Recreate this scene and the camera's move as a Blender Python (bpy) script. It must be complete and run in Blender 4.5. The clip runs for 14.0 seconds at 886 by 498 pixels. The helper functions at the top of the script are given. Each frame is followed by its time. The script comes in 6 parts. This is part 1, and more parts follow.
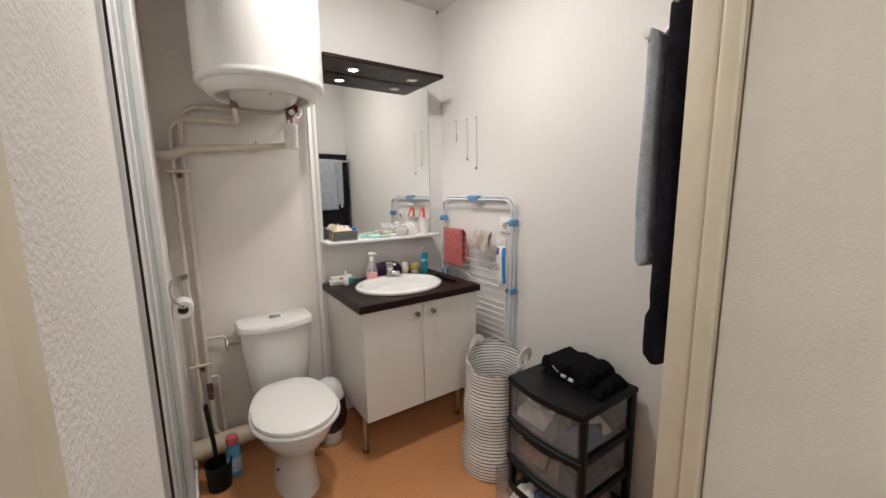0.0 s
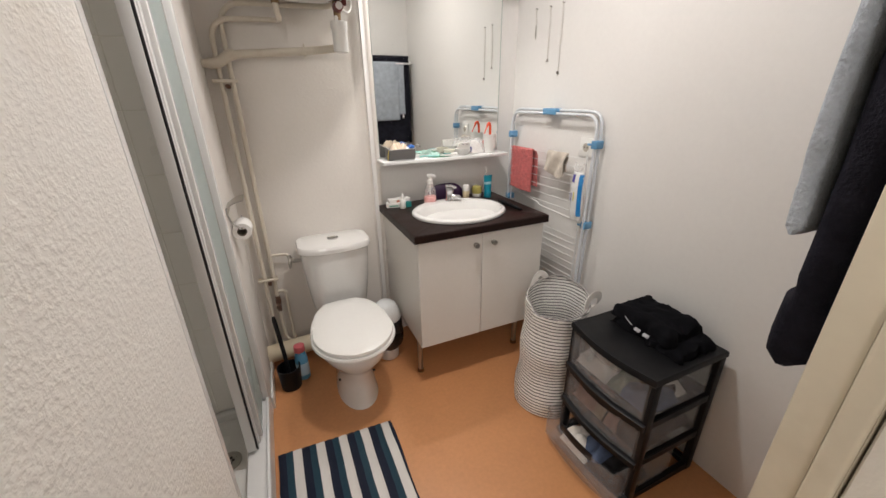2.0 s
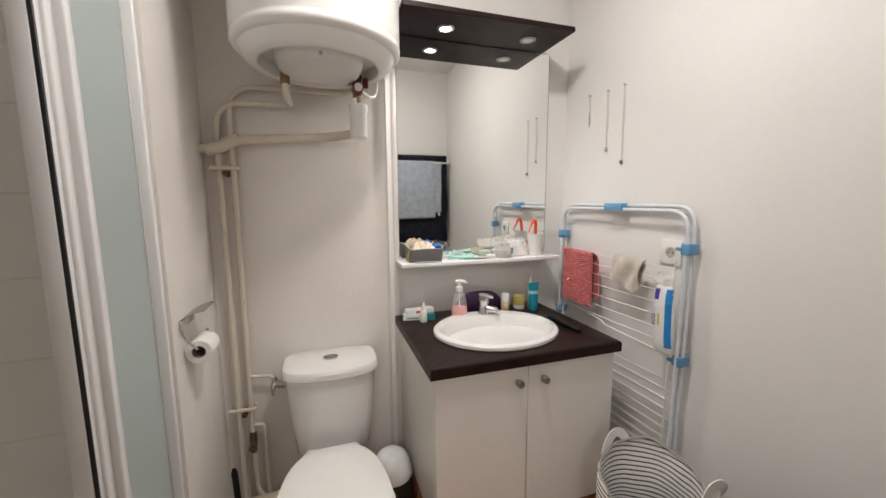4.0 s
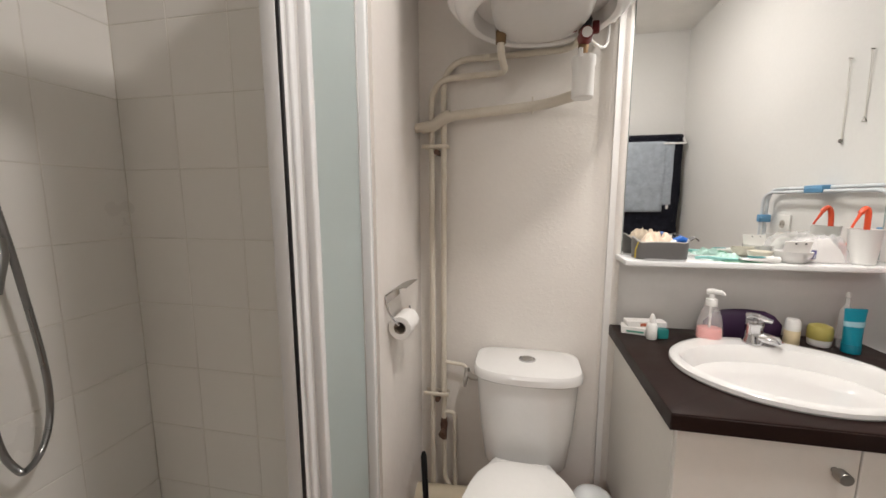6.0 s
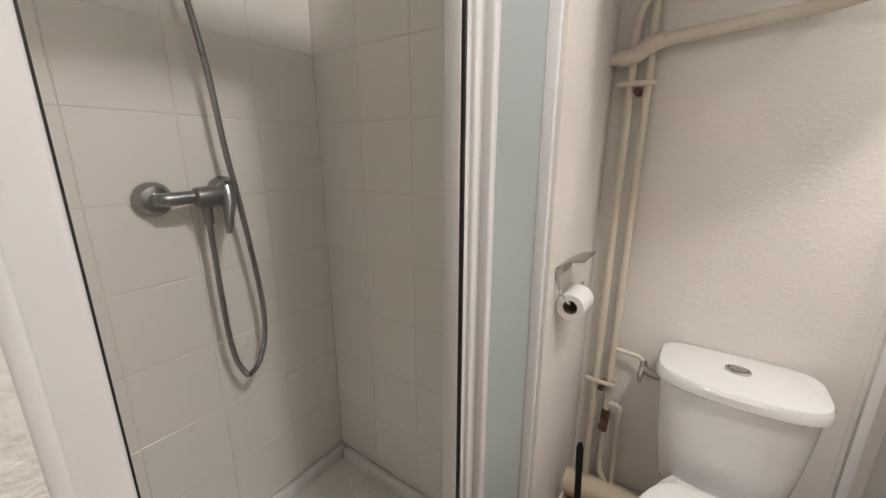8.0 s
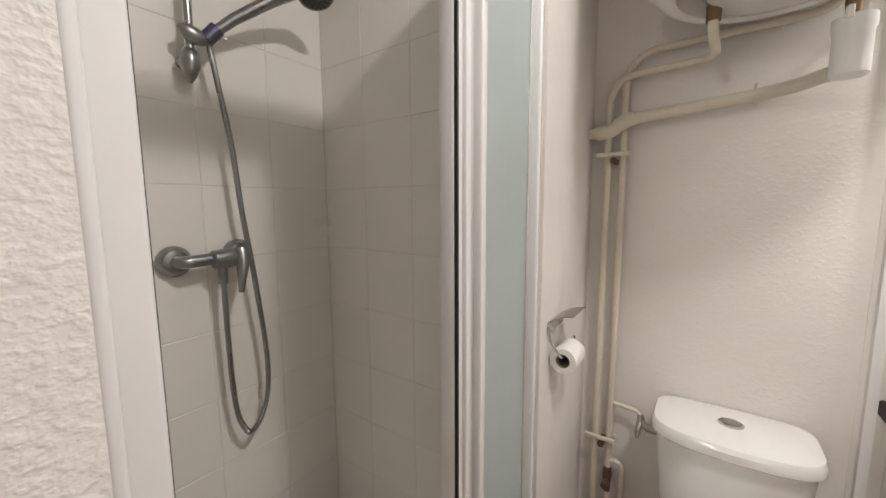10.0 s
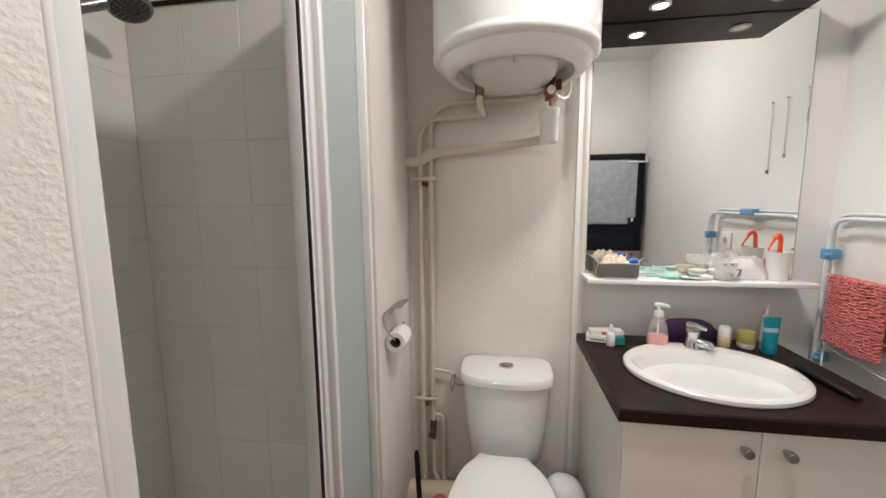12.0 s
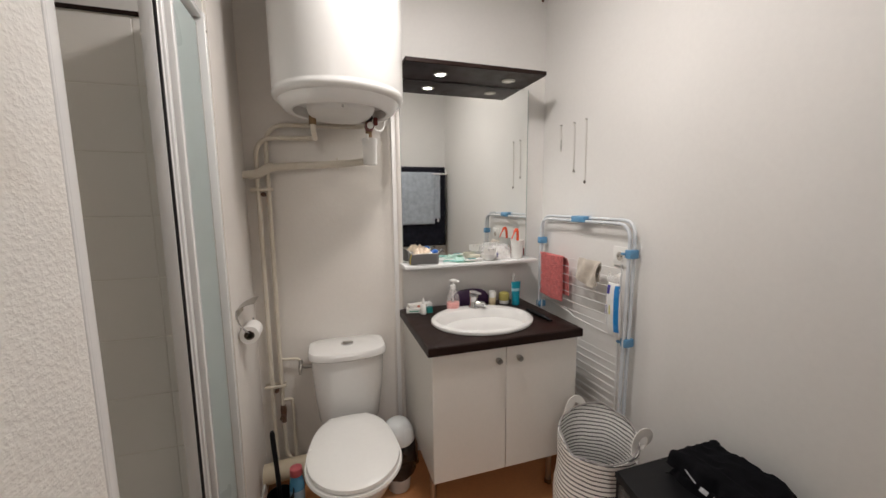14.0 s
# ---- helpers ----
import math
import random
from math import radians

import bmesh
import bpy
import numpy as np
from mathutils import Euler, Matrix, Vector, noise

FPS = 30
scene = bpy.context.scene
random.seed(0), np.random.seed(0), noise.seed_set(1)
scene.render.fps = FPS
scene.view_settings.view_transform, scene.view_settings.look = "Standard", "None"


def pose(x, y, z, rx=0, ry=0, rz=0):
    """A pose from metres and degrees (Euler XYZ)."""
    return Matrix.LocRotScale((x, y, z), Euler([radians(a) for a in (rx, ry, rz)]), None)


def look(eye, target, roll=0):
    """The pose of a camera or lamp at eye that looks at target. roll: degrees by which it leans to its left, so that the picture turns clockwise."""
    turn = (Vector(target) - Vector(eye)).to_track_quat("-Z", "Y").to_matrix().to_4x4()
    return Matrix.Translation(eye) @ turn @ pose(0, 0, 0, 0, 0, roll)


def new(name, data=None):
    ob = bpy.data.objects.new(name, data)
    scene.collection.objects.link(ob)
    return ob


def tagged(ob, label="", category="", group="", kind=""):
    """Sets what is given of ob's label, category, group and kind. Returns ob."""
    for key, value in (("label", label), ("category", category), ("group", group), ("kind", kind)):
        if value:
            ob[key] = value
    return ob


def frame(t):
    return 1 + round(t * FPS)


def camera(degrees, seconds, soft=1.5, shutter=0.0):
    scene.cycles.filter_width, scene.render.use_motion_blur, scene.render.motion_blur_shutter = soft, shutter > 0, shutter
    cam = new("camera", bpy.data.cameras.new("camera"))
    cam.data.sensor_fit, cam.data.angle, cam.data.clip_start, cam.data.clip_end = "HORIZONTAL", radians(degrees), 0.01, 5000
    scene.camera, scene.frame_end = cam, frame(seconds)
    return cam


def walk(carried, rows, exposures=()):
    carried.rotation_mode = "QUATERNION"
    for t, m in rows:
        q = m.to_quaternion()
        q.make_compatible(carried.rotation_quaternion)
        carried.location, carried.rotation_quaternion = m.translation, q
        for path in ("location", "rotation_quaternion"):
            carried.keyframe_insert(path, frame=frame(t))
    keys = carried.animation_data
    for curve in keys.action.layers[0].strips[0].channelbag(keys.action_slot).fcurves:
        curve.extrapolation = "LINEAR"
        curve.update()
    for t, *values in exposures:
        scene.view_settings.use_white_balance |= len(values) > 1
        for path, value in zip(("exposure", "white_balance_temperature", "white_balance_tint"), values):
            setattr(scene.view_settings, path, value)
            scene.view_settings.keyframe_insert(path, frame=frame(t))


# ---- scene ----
cam = camera(99.8, 14.0)
PATH = [
    (0, (-0.019, 0.064, 1.339), (1.094, 1.698, 1.032), -0.8),
    (0.5, (0.061, 0.187, 1.296), (1.099, 1.863, 0.962), -0.8),
    (1, (0.148, 0.288, 1.279), (0.976, 2.068, 0.899), -0.8),
    (1.5, (0.134, 0.28, 1.303), (0.906, 1.995, 0.621), -0.9),
    (2, (0.091, 0.22, 1.376), (0.841, 1.911, 0.616), -0.9),
    (2.5, (0.067, 0.188, 1.426), (0.856, 1.972, 0.984), -0.9),
    (2.7, (0.092, 0.204, 1.412), (0.877, 2.019, 1.117), -1.1),
    (4.8, (0.339, 0.808, 1.278), (0.759, 2.743, 0.999), -0.6),
    (5, (0.336, 0.818, 1.267), (0.687, 2.766, 0.976), -0.6),
    (5.5, (0.306, 0.806, 1.27), (0.303, 2.785, 0.978), -0.5),
    (6, (0.271, 0.83, 1.259), (-0.136, 2.77, 0.995), -0.1),
    (6.5, (0.235, 0.885, 1.275), (-0.537, 2.708, 0.991), -0.1),
    (7, (0.183, 0.924, 1.276), (-0.913, 2.568, 0.968), -0.0),
    (7.5, (0.161, 0.941, 1.246), (-0.964, 2.553, 0.877), 0.0),
    (7.7, (0.164, 0.944, 1.251), (-0.946, 2.526, 0.739), 0.1),
    (9.8, (0.206, 0.899, 1.279), (-0.965, 2.503, 1.042), -0.1),
    (10, (0.213, 0.891, 1.292), (-0.929, 2.516, 1.059), -0.3),
    (10.5, (0.234, 0.863, 1.32), (-0.606, 2.661, 1.071), -0.4),
    (11, (0.261, 0.776, 1.34), (-0.299, 2.68, 1.093), -0.4),
    (11.5, (0.273, 0.722, 1.351), (-0.233, 2.642, 1.107), -0.4),
    (12, (0.278, 0.667, 1.353), (-0.03, 2.627, 1.103), -0.5),
    (12.5, (0.281, 0.594, 1.361), (0.127, 2.573, 1.121), -0.4),
    (13, (0.279, 0.491, 1.379), (0.394, 2.472, 1.132), -0.7),
    (13.5, (0.271, 0.42, 1.386), (0.658, 2.365, 1.128), -0.5),
    (14, (0.223, 0.296, 1.386), (0.825, 2.186, 1.133), -0.6),
]
EXPOSURES = [(0, -0.06), (1.5, 0.14), (2.7, 0.04), (5, -0.06), (5.5, 0.0), (6.5, 0.26), (7.5, 0.22), (10, 0.19), (11, 0.12), (12.5, -0.05), (14, -0.23)]
walk(cam, [(t, look(eye, target, roll)) for t, eye, target, roll in PATH], EXPOSURES)

# ---- light ----
world = bpy.data.worlds.new("world")
scene.world = world
world.use_nodes = True
world.node_tree.nodes["Background"].inputs[0].default_value = (0.9, 0.95, 1.0, 1)
world.node_tree.nodes["Background"].inputs[1].default_value = 0.02


def lamp(name, kind, at, power, colour, size=0.1):
    data = bpy.data.lights.new(name, kind)
    data.energy, data.color = power, colour
    ob = new(name, data)
    ob.location = at
    if kind == "AREA":
        data.shape, data.size = "DISK", size
    else:
        data.shadow_soft_size = size
    return ob


CEILING_POWER, SPOT_POWER, HALL_POWER = 11.0, 14.0, 26.0
WARM = (1.0, 0.945, 0.915)
lamp("ceiling_bulb", "AREA", (0.60, 1.34, 2.408), CEILING_POWER, WARM, 0.19)
# Extra light within the one ceiling lamp, added to brighten the upper walls.
lamp("ceiling_side_light", "POINT", (0.60, 1.34, 2.375), CEILING_POWER * 0.75, WARM, 0.03)
spot_lamp = lamp("mirror_spot", "SPOT", (0.782, 2.066, 1.961), SPOT_POWER, (1.0, 0.965, 0.92), 0.022)
spot_lamp.data.spot_size, spot_lamp.data.spot_blend = radians(138), 1.0
# Unseen light added in the hall to brighten the door leaf and frame.
lamp("hall_fill", "POINT", (-0.22, -0.9, 2.2), HALL_POWER, WARM, 0.08)


# ---- materials ----
def surf(name, col, rough=0.5, metal=0.0, vary=0.06, vscale=5.0, bump=0.0, bscale=150.0, detail=3.0, alpha=1.0, trans=0.0, coat=0.0, rvar=0.08,
         sheen=0.0, fine=0.012, fscale=60.0, dist=0.01, stain=None, stain_amount=0.0, stain_scale=3.0, per_object=0.0, spec=0.5):
    m = bpy.data.materials.new(name)
    m.use_nodes = True
    nt = m.node_tree
    p = nt.nodes["Principled BSDF"]
    link = nt.links.new
    geo = nt.nodes.new("ShaderNodeNewGeometry")
    co = geo.outputs["Position"]

    def noise_tex(scale, det):
        n = nt.nodes.new("ShaderNodeTexNoise")
        n.inputs["Scale"].default_value, n.inputs["Detail"].default_value = scale, det
        link(co, n.inputs["Vector"])
        return n.outputs["Fac"]

    def span(value, low, high):
        r = nt.nodes.new("ShaderNodeMapRange")
        r.inputs[1].default_value, r.inputs[2].default_value = 0.25, 0.75
        r.inputs[3].default_value, r.inputs[4].default_value = low, high
        link(value, r.inputs[0])
        return r.outputs[0]

    def times(a, b):
        k = nt.nodes.new("ShaderNodeMath")
        k.operation = "MULTIPLY"
        link(a, k.inputs[0]), link(b, k.inputs[1])
        return k.outputs[0]

    big, small = noise_tex(vscale, 3), noise_tex(fscale, 2)
    shade = times(span(big, 1 - vary, 1 + vary), span(small, 1 - fine, 1 + fine))
    if per_object:
        info = nt.nodes.new("ShaderNodeObjectInfo")
        r = nt.nodes.new("ShaderNodeMapRange")
        r.inputs[3].default_value, r.inputs[4].default_value = 1 - per_object, 1 + per_object
        link(info.outputs["Random"], r.inputs[0])
        shade = times(shade, r.outputs[0])
    mix = nt.nodes.new("ShaderNodeVectorMath")
    mix.operation = "SCALE"
    mix.inputs[0].default_value = col
    link(shade, mix.inputs["Scale"])
    out = mix.outputs[0]
    if stain:
        s = nt.nodes.new("ShaderNodeMix")
        s.data_type = "RGBA"
        ramp = nt.nodes.new("ShaderNodeMapRange")
        ramp.inputs[1].default_value, ramp.inputs[2].default_value, ramp.inputs[4].default_value = 0.55, 0.75, stain_amount
        link(noise_tex(stain_scale, 6), ramp.inputs[0])
        link(ramp.outputs[0], s.inputs["Factor"])
        link(out, s.inputs["A"])
        s.inputs["B"].default_value = (*stain, 1)
        out = s.outputs["Result"]
    link(out, p.inputs["Base Color"])
    link(span(big, max(rough - rvar, 0.02), min(rough + rvar, 1.0)), p.inputs["Roughness"])
    p.inputs["Metallic"].default_value = metal
    p.inputs["Specular IOR Level"].default_value = spec
    p.inputs["Alpha"].default_value = alpha
    p.inputs["Transmission Weight"].default_value = trans
    p.inputs["Coat Weight"].default_value = coat
    p.inputs["Sheen Weight"].default_value = sheen
    if bump:
        b = nt.nodes.new("ShaderNodeBump")
        b.inputs["Strength"].default_value, b.inputs["Distance"].default_value = bump, dist
        link(noise_tex(bscale, detail), b.inputs["Height"])
        link(b.outputs[0], p.inputs["Normal"])
    return m


def bands(name, axis, period, stops, rough=0.9, offset=0.0, wobble=0.0, bump=0.3, bscale=400.0):
    """Woven stripes along one axis of the world: stops are (place in the period, colour)."""
    m = surf(name, (1, 1, 1), rough, bump=bump, bscale=bscale, dist=0.002)
    nt = m.node_tree
    p, link = nt.nodes["Principled BSDF"], nt.links.new
    geo = nt.nodes.new("ShaderNodeNewGeometry")
    split = nt.nodes.new("ShaderNodeSeparateXYZ")
    link(geo.outputs["Position"], split.inputs[0])
    n = nt.nodes.new("ShaderNodeTexNoise")
    n.inputs["Scale"].default_value = 9.0
    link(geo.outputs["Position"], n.inputs["Vector"])
    shift = nt.nodes.new("ShaderNodeMath")
    shift.operation, shift.inputs[1].default_value = "MULTIPLY_ADD", wobble
    link(n.outputs["Fac"], shift.inputs[0]), link(split.outputs[axis], shift.inputs[2])
    add = nt.nodes.new("ShaderNodeMath")
    add.operation, add.inputs[1].default_value = "ADD", offset
    link(shift.outputs[0], add.inputs[0])
    div = nt.nodes.new("ShaderNodeMath")
    div.operation, div.inputs[1].default_value = "DIVIDE", period
    link(add.outputs[0], div.inputs[0])
    fr = nt.nodes.new("ShaderNodeMath")
    fr.operation = "FRACT"
    link(div.outputs[0], fr.inputs[0])
    ramp = nt.nodes.new("ShaderNodeValToRGB")
    ramp.color_ramp.interpolation = "CONSTANT"
    while len(ramp.color_ramp.elements) < len(stops):
        ramp.color_ramp.elements.new(0.5)
    for e, (at, c) in zip(ramp.color_ramp.elements, stops):
        e.position, e.color = at, (*c, 1)
    link(fr.outputs[0], ramp.inputs[0])
    old = p.inputs["Base Color"].links[0].from_socket
    k = nt.nodes.new("ShaderNodeMix")
    k.data_type, k.blend_type = "RGBA", "MULTIPLY"
    k.inputs["Factor"].default_value = 1.0
    link(ramp.outputs[0], k.inputs["A"]), link(old, k.inputs["B"])
    link(k.outputs["Result"], p.inputs["Base Color"])
    return m


def glowing(name, col, strength):
    m = surf(name, col, 0.3)
    p = m.node_tree.nodes["Principled BSDF"]
    p.inputs["Emission Color"].default_value, p.inputs["Emission Strength"].default_value = (*col, 1), strength
    return m


PLASTER = surf("smooth_wall_paint", (0.755, 0.74, 0.715), 0.7, vary=0.012, bump=0.06, bscale=60, dist=0.002, stain=(0.7, 0.67, 0.62), stain_amount=0.12, stain_scale=1.7)
CREPI = surf("rough_wall_render", (0.80, 0.785, 0.755), 0.8, vary=0.03, stain=(0.62, 0.53, 0.42), stain_amount=0.22, stain_scale=4)
CREPI_SOFT = surf("painted_textured_wall", (0.745, 0.708, 0.66), 0.6, vary=0.02, stain=(0.66, 0.60, 0.53), stain_amount=0.16, stain_scale=2.3)


def lumpy(m, scale, strength, dist, low=0.40, high=0.62, patch=0.16):
    """Thrown plaster: lumps drawn out sideways, crowded in some patches and sparse in others, on a gently uneven ground."""
    nt = m.node_tree
    link = nt.links.new
    geo, mp = nt.nodes.new("ShaderNodeNewGeometry"), nt.nodes.new("ShaderNodeMapping")
    mp.inputs["Scale"].default_value = (1.0, 1.0, 1.25)
    link(geo.outputs["Position"], mp.inputs["Vector"])

    def noise_at(sc, det, dist_=0.0):
        n = nt.nodes.new("ShaderNodeTexNoise")
        n.inputs["Scale"].default_value, n.inputs["Detail"].default_value, n.inputs["Distortion"].default_value = sc, det, dist_
        link(mp.outputs[0], n.inputs["Vector"])
        return n.outputs["Fac"]

    def madd(a, factor, b=None):
        k = nt.nodes.new("ShaderNodeMath")
        k.operation, k.inputs[1].default_value, k.inputs[2].default_value = "MULTIPLY_ADD", factor, 0.0
        link(a, k.inputs[0])
        if b is not None:
            link(b, k.inputs[2])
        return k.outputs[0]

    lumps = madd(noise_at(scale * 0.14, 2.0), patch * 2, noise_at(scale, 2.0))
    r = nt.nodes.new("ShaderNodeMapRange")
    r.interpolation_type = "SMOOTHSTEP"
    r.inputs[1].default_value, r.inputs[2].default_value = low + patch, high + patch
    link(lumps, r.inputs[0])
    height = madd(noise_at(scale * 0.3, 1.5), 0.9, madd(noise_at(scale * 4, 2.0), 0.07, r.outputs[0]))
    bp = nt.nodes.new("ShaderNodeBump")
    bp.inputs["Strength"].default_value, bp.inputs["Distance"].default_value = strength, dist
    link(height, bp.inputs["Height"])
    link(bp.outputs[0], nt.nodes["Principled BSDF"].inputs["Normal"])


NICHE = surf("hand_smoothed_wall_paint", (0.76, 0.722, 0.68), 0.62, vary=0.02, vscale=4, bump=0.35, bscale=9, dist=0.010, stain=(0.66, 0.60, 0.54), stain_amount=0.18, stain_scale=5)
lumpy(CREPI, 110, 0.34, 0.0024, 0.30, 0.74, 0.06)
lumpy(CREPI_SOFT, 90, 0.17, 0.0018, 0.40, 0.78, 0.18)
CEILING = surf("ceiling_paint", (0.78, 0.76, 0.73), 0.85, bump=0.15, bscale=90)
LINO = surf("orange_floor_covering", (0.58, 0.27, 0.115), 0.38, vary=0.09, vscale=2.5, bump=0.12, bscale=420, dist=0.002, stain=(0.42, 0.18, 0.08), stain_amount=0.35, stain_scale=5, fine=0.05)
HALLFLOOR = surf("hall_floor", (0.35, 0.25, 0.17), 0.5)
CREAM = surf("cream_door_frame_paint", (0.70, 0.635, 0.50), 0.45, bump=0.06, bscale=80, dist=0.003, stain=(0.5, 0.43, 0.3), stain_amount=0.3, stain_scale=6)
DOORPAINT = surf("door_leaf_paint", (0.80, 0.77, 0.70), 0.45, bump=0.08, bscale=200)
CERAMIC = surf("white_ceramic", (0.74, 0.73, 0.71), 0.12, vary=0.01, coat=0.4, rvar=0.03, fine=0.01)
SEAT = surf("white_seat_plastic", (0.84, 0.83, 0.80), 0.25, vary=0.01, rvar=0.04, fine=0.01)
ENAMEL = surf("white_enamel", (0.80, 0.79, 0.77), 0.25, vary=0.006, rvar=0.03, fine=0.004)
ENAMEL_DARK = surf("heater_cap_plastic", (0.70, 0.69, 0.67), 0.35, vary=0.02)
TILE = surf("white_wall_tile", (0.86, 0.83, 0.78), 0.28, vary=0.008, per_object=0.012, rvar=0.008, fine=0.003)
GROUT = surf("tile_grout", (0.79, 0.755, 0.69), 0.9, vary=0.10, vscale=8, bump=0.3, bscale=300, dist=0.002)
TRAY = surf("shower_tray_acrylic", (0.78, 0.77, 0.74), 0.25, vary=0.02)
LACQUER = surf("white_lacquered_profile", (0.75, 0.75, 0.745), 0.24, vary=0.004, rvar=0.02, fine=0.004)
LACQUER_GREY = surf("mid_grey_profile", (0.52, 0.51, 0.49), 0.4, vary=0.02)
FROST = surf("frosted_green_glass", (0.64, 0.71, 0.70), 0.3, vary=0.015, vscale=2, trans=0.0, bump=0.05, bscale=500, dist=0.001)
def let_light_through(m, share):
    """Frosted glass scatters part of the light to its far side."""
    nt = m.node_tree
    out, p = nt.nodes["Material Output"], nt.nodes["Principled BSDF"]
    t, k = nt.nodes.new("ShaderNodeBsdfTranslucent"), nt.nodes.new("ShaderNodeMixShader")
    t.inputs["Color"].default_value = (0.91, 0.945, 0.935, 1)
    k.inputs[0].default_value = share
    nt.links.new(p.outputs[0], k.inputs[1]), nt.links.new(t.outputs[0], k.inputs[2]), nt.links.new(k.outputs[0], out.inputs[0])


let_light_through(FROST, 0.52)
RUBBER = surf("black_rubber", (0.012, 0.012, 0.013), 0.55)
WENGE = surf("dark_wenge_laminate", (0.019, 0.0095, 0.0078), 0.40, spec=0.16, vary=0.22, vscale=16, fine=0.15, fscale=220, bump=0.1, bscale=300, dist=0.001)
MELAMINE = surf("off_white_melamine", (0.76, 0.735, 0.69), 0.4, vary=0.015, bump=0.04, bscale=220, dist=0.001)
CARCASS = surf("cabinet_inside", (0.6, 0.57, 0.52), 0.6)
SHELFWHITE = surf("white_shelf_plastic", (0.83, 0.83, 0.82), 0.25, vary=0.01)
CHROME = surf("polished_chrome", (0.62, 0.62, 0.63), 0.10, 1.0, rvar=0.05)
STEEL = surf("brushed_nickel", (0.42, 0.40, 0.37), 0.36, 1.0, vary=0.08)
SATIN = surf("dull_grey_chrome", (0.33, 0.33, 0.33), 0.3, 1.0, vary=0.1)
BRASS = surf("aged_brass", (0.26, 0.175, 0.10), 0.5, 1.0, vary=0.2, vscale=40)
COPPER = surf("corroded_copper", (0.15, 0.085, 0.06), 0.65, 0.5, vary=0.3, vscale=60, stain=(0.2, 0.3, 0.25), stain_amount=0.4, stain_scale=60)
REDVALVE = surf("dark_red_plastic", (0.16, 0.02, 0.018), 0.4)
PIPE = surf("painted_pipe", (0.64, 0.585, 0.49), 0.45, vary=0.05, bump=0.2, bscale=60, dist=0.003, stain=(0.5, 0.42, 0.3), stain_amount=0.35, stain_scale=14)
PVC = surf("cream_pvc_pipe", (0.62, 0.54, 0.40), 0.4, vary=0.08, stain=(0.4, 0.33, 0.22), stain_amount=0.4, stain_scale=9)
PLASTICWHITE = surf("white_plastic", (0.80, 0.79, 0.76), 0.35, vary=0.01)
BLACKPLASTIC = surf("black_plastic", (0.007, 0.007, 0.008), 0.42, spec=0.22, vary=0.12, vscale=20, bump=0.06, bscale=500, dist=0.001)
BLACKCLOTH = surf("black_cotton", (0.006, 0.006, 0.0075), 0.95, vary=0.3, vscale=25, spec=0.06, bump=0.3, bscale=700, dist=0.002)
NAVYCLOTH = surf("navy_black_terry", (0.017, 0.017, 0.024), 0.97, vary=0.35, vscale=25, spec=0.06, bump=0.8, bscale=190, dist=0.006)
GREYTERRY = surf("grey_blue_terry", (0.42, 0.465, 0.52), 0.97, vary=0.16, vscale=28, bump=0.9, bscale=170, dist=0.007, sheen=0.15, fine=0.08, fscale=160)
CLEARPP = surf("translucent_polypropylene", (0.40, 0.41, 0.43), 0.3, vary=0.05, alpha=0.22, bump=0.15, bscale=160)
RACKTUBE = surf("pale_blue_grey_tube", (0.62, 0.65, 0.68), 0.3, vary=0.04)
RACKWIRE = surf("white_coated_wire", (0.72, 0.72, 0.71), 0.35)
CLIPBLUE = surf("blue_rack_clip", (0.12, 0.30, 0.50), 0.35)
REDCLOTH = surf("coral_red_microfibre", (0.60, 0.165, 0.16), 0.95, vary=0.28, vscale=70, sheen=0.2)
BEIGECLOTH = surf("beige_face_cloth", (0.55, 0.49, 0.42), 0.97, vary=0.15, vscale=30, bump=0.6, bscale=450, dist=0.004, stain=(0.36, 0.3, 0.26), stain_amount=0.5, stain_scale=18)
NECKSILVER = surf("pale_silver_chain", (0.68, 0.65, 0.60), 0.45, 0.2)
PAPER = surf("white_paper", (0.82, 0.80, 0.77), 0.9, bump=0.3, bscale=250, dist=0.002)
CARD = surf("grey_card", (0.20, 0.16, 0.12), 0.9)
MIRROR = surf("silver_mirror", (0.86, 0.875, 0.86), 0.02, 1.0, vary=0.0, rvar=0.0, fine=0.0)
MIRROREDGE = surf("mirror_edge_glass", (0.35, 0.42, 0.40), 0.2)
BASKET = bands("striped_canvas", 2, 0.0150, [(0.0, (0.86, 0.84, 0.80)), (0.70, (0.075, 0.07, 0.075))], 0.95, wobble=0.016, bump=0.5, bscale=600)
RUGMAT = bands("striped_cotton_pile", 0, 0.0925, [(0.0, (0.006, 0.010, 0.026)), (0.33, (0.014, 0.045, 0.068)), (0.62, (0.68, 0.65, 0.62))], 0.97, offset=9.2505, wobble=0.006, bump=0.9, bscale=260)
GREYVINYL = surf("grey_faux_leather", (0.135, 0.13, 0.125), 0.5, vary=0.08, bump=0.15, bscale=260, dist=0.002)
CLEAR = surf("clear_plastic", (0.9, 0.88, 0.87), 0.1, trans=0.0, alpha=0.22, vary=0.01)
PINK = surf("pink_soap", (0.85, 0.33, 0.30), 0.3)
TEAL = surf("teal_plastic", (0.0, 0.22, 0.30), 0.3)
TEALPALE = surf("pale_teal_plastic", (0.30, 0.62, 0.58), 0.45)
BLUEBOTTLE = surf("blue_plastic", (0.10, 0.32, 0.52), 0.3)
CORAL = surf("coral_plastic", (0.62, 0.14, 0.16), 0.35)
PURPLE = surf("dark_purple_fabric", (0.030, 0.008, 0.040), 0.6, vary=0.2)
CREAMJAR = surf("cream_jar", (0.72, 0.60, 0.38), 0.3)
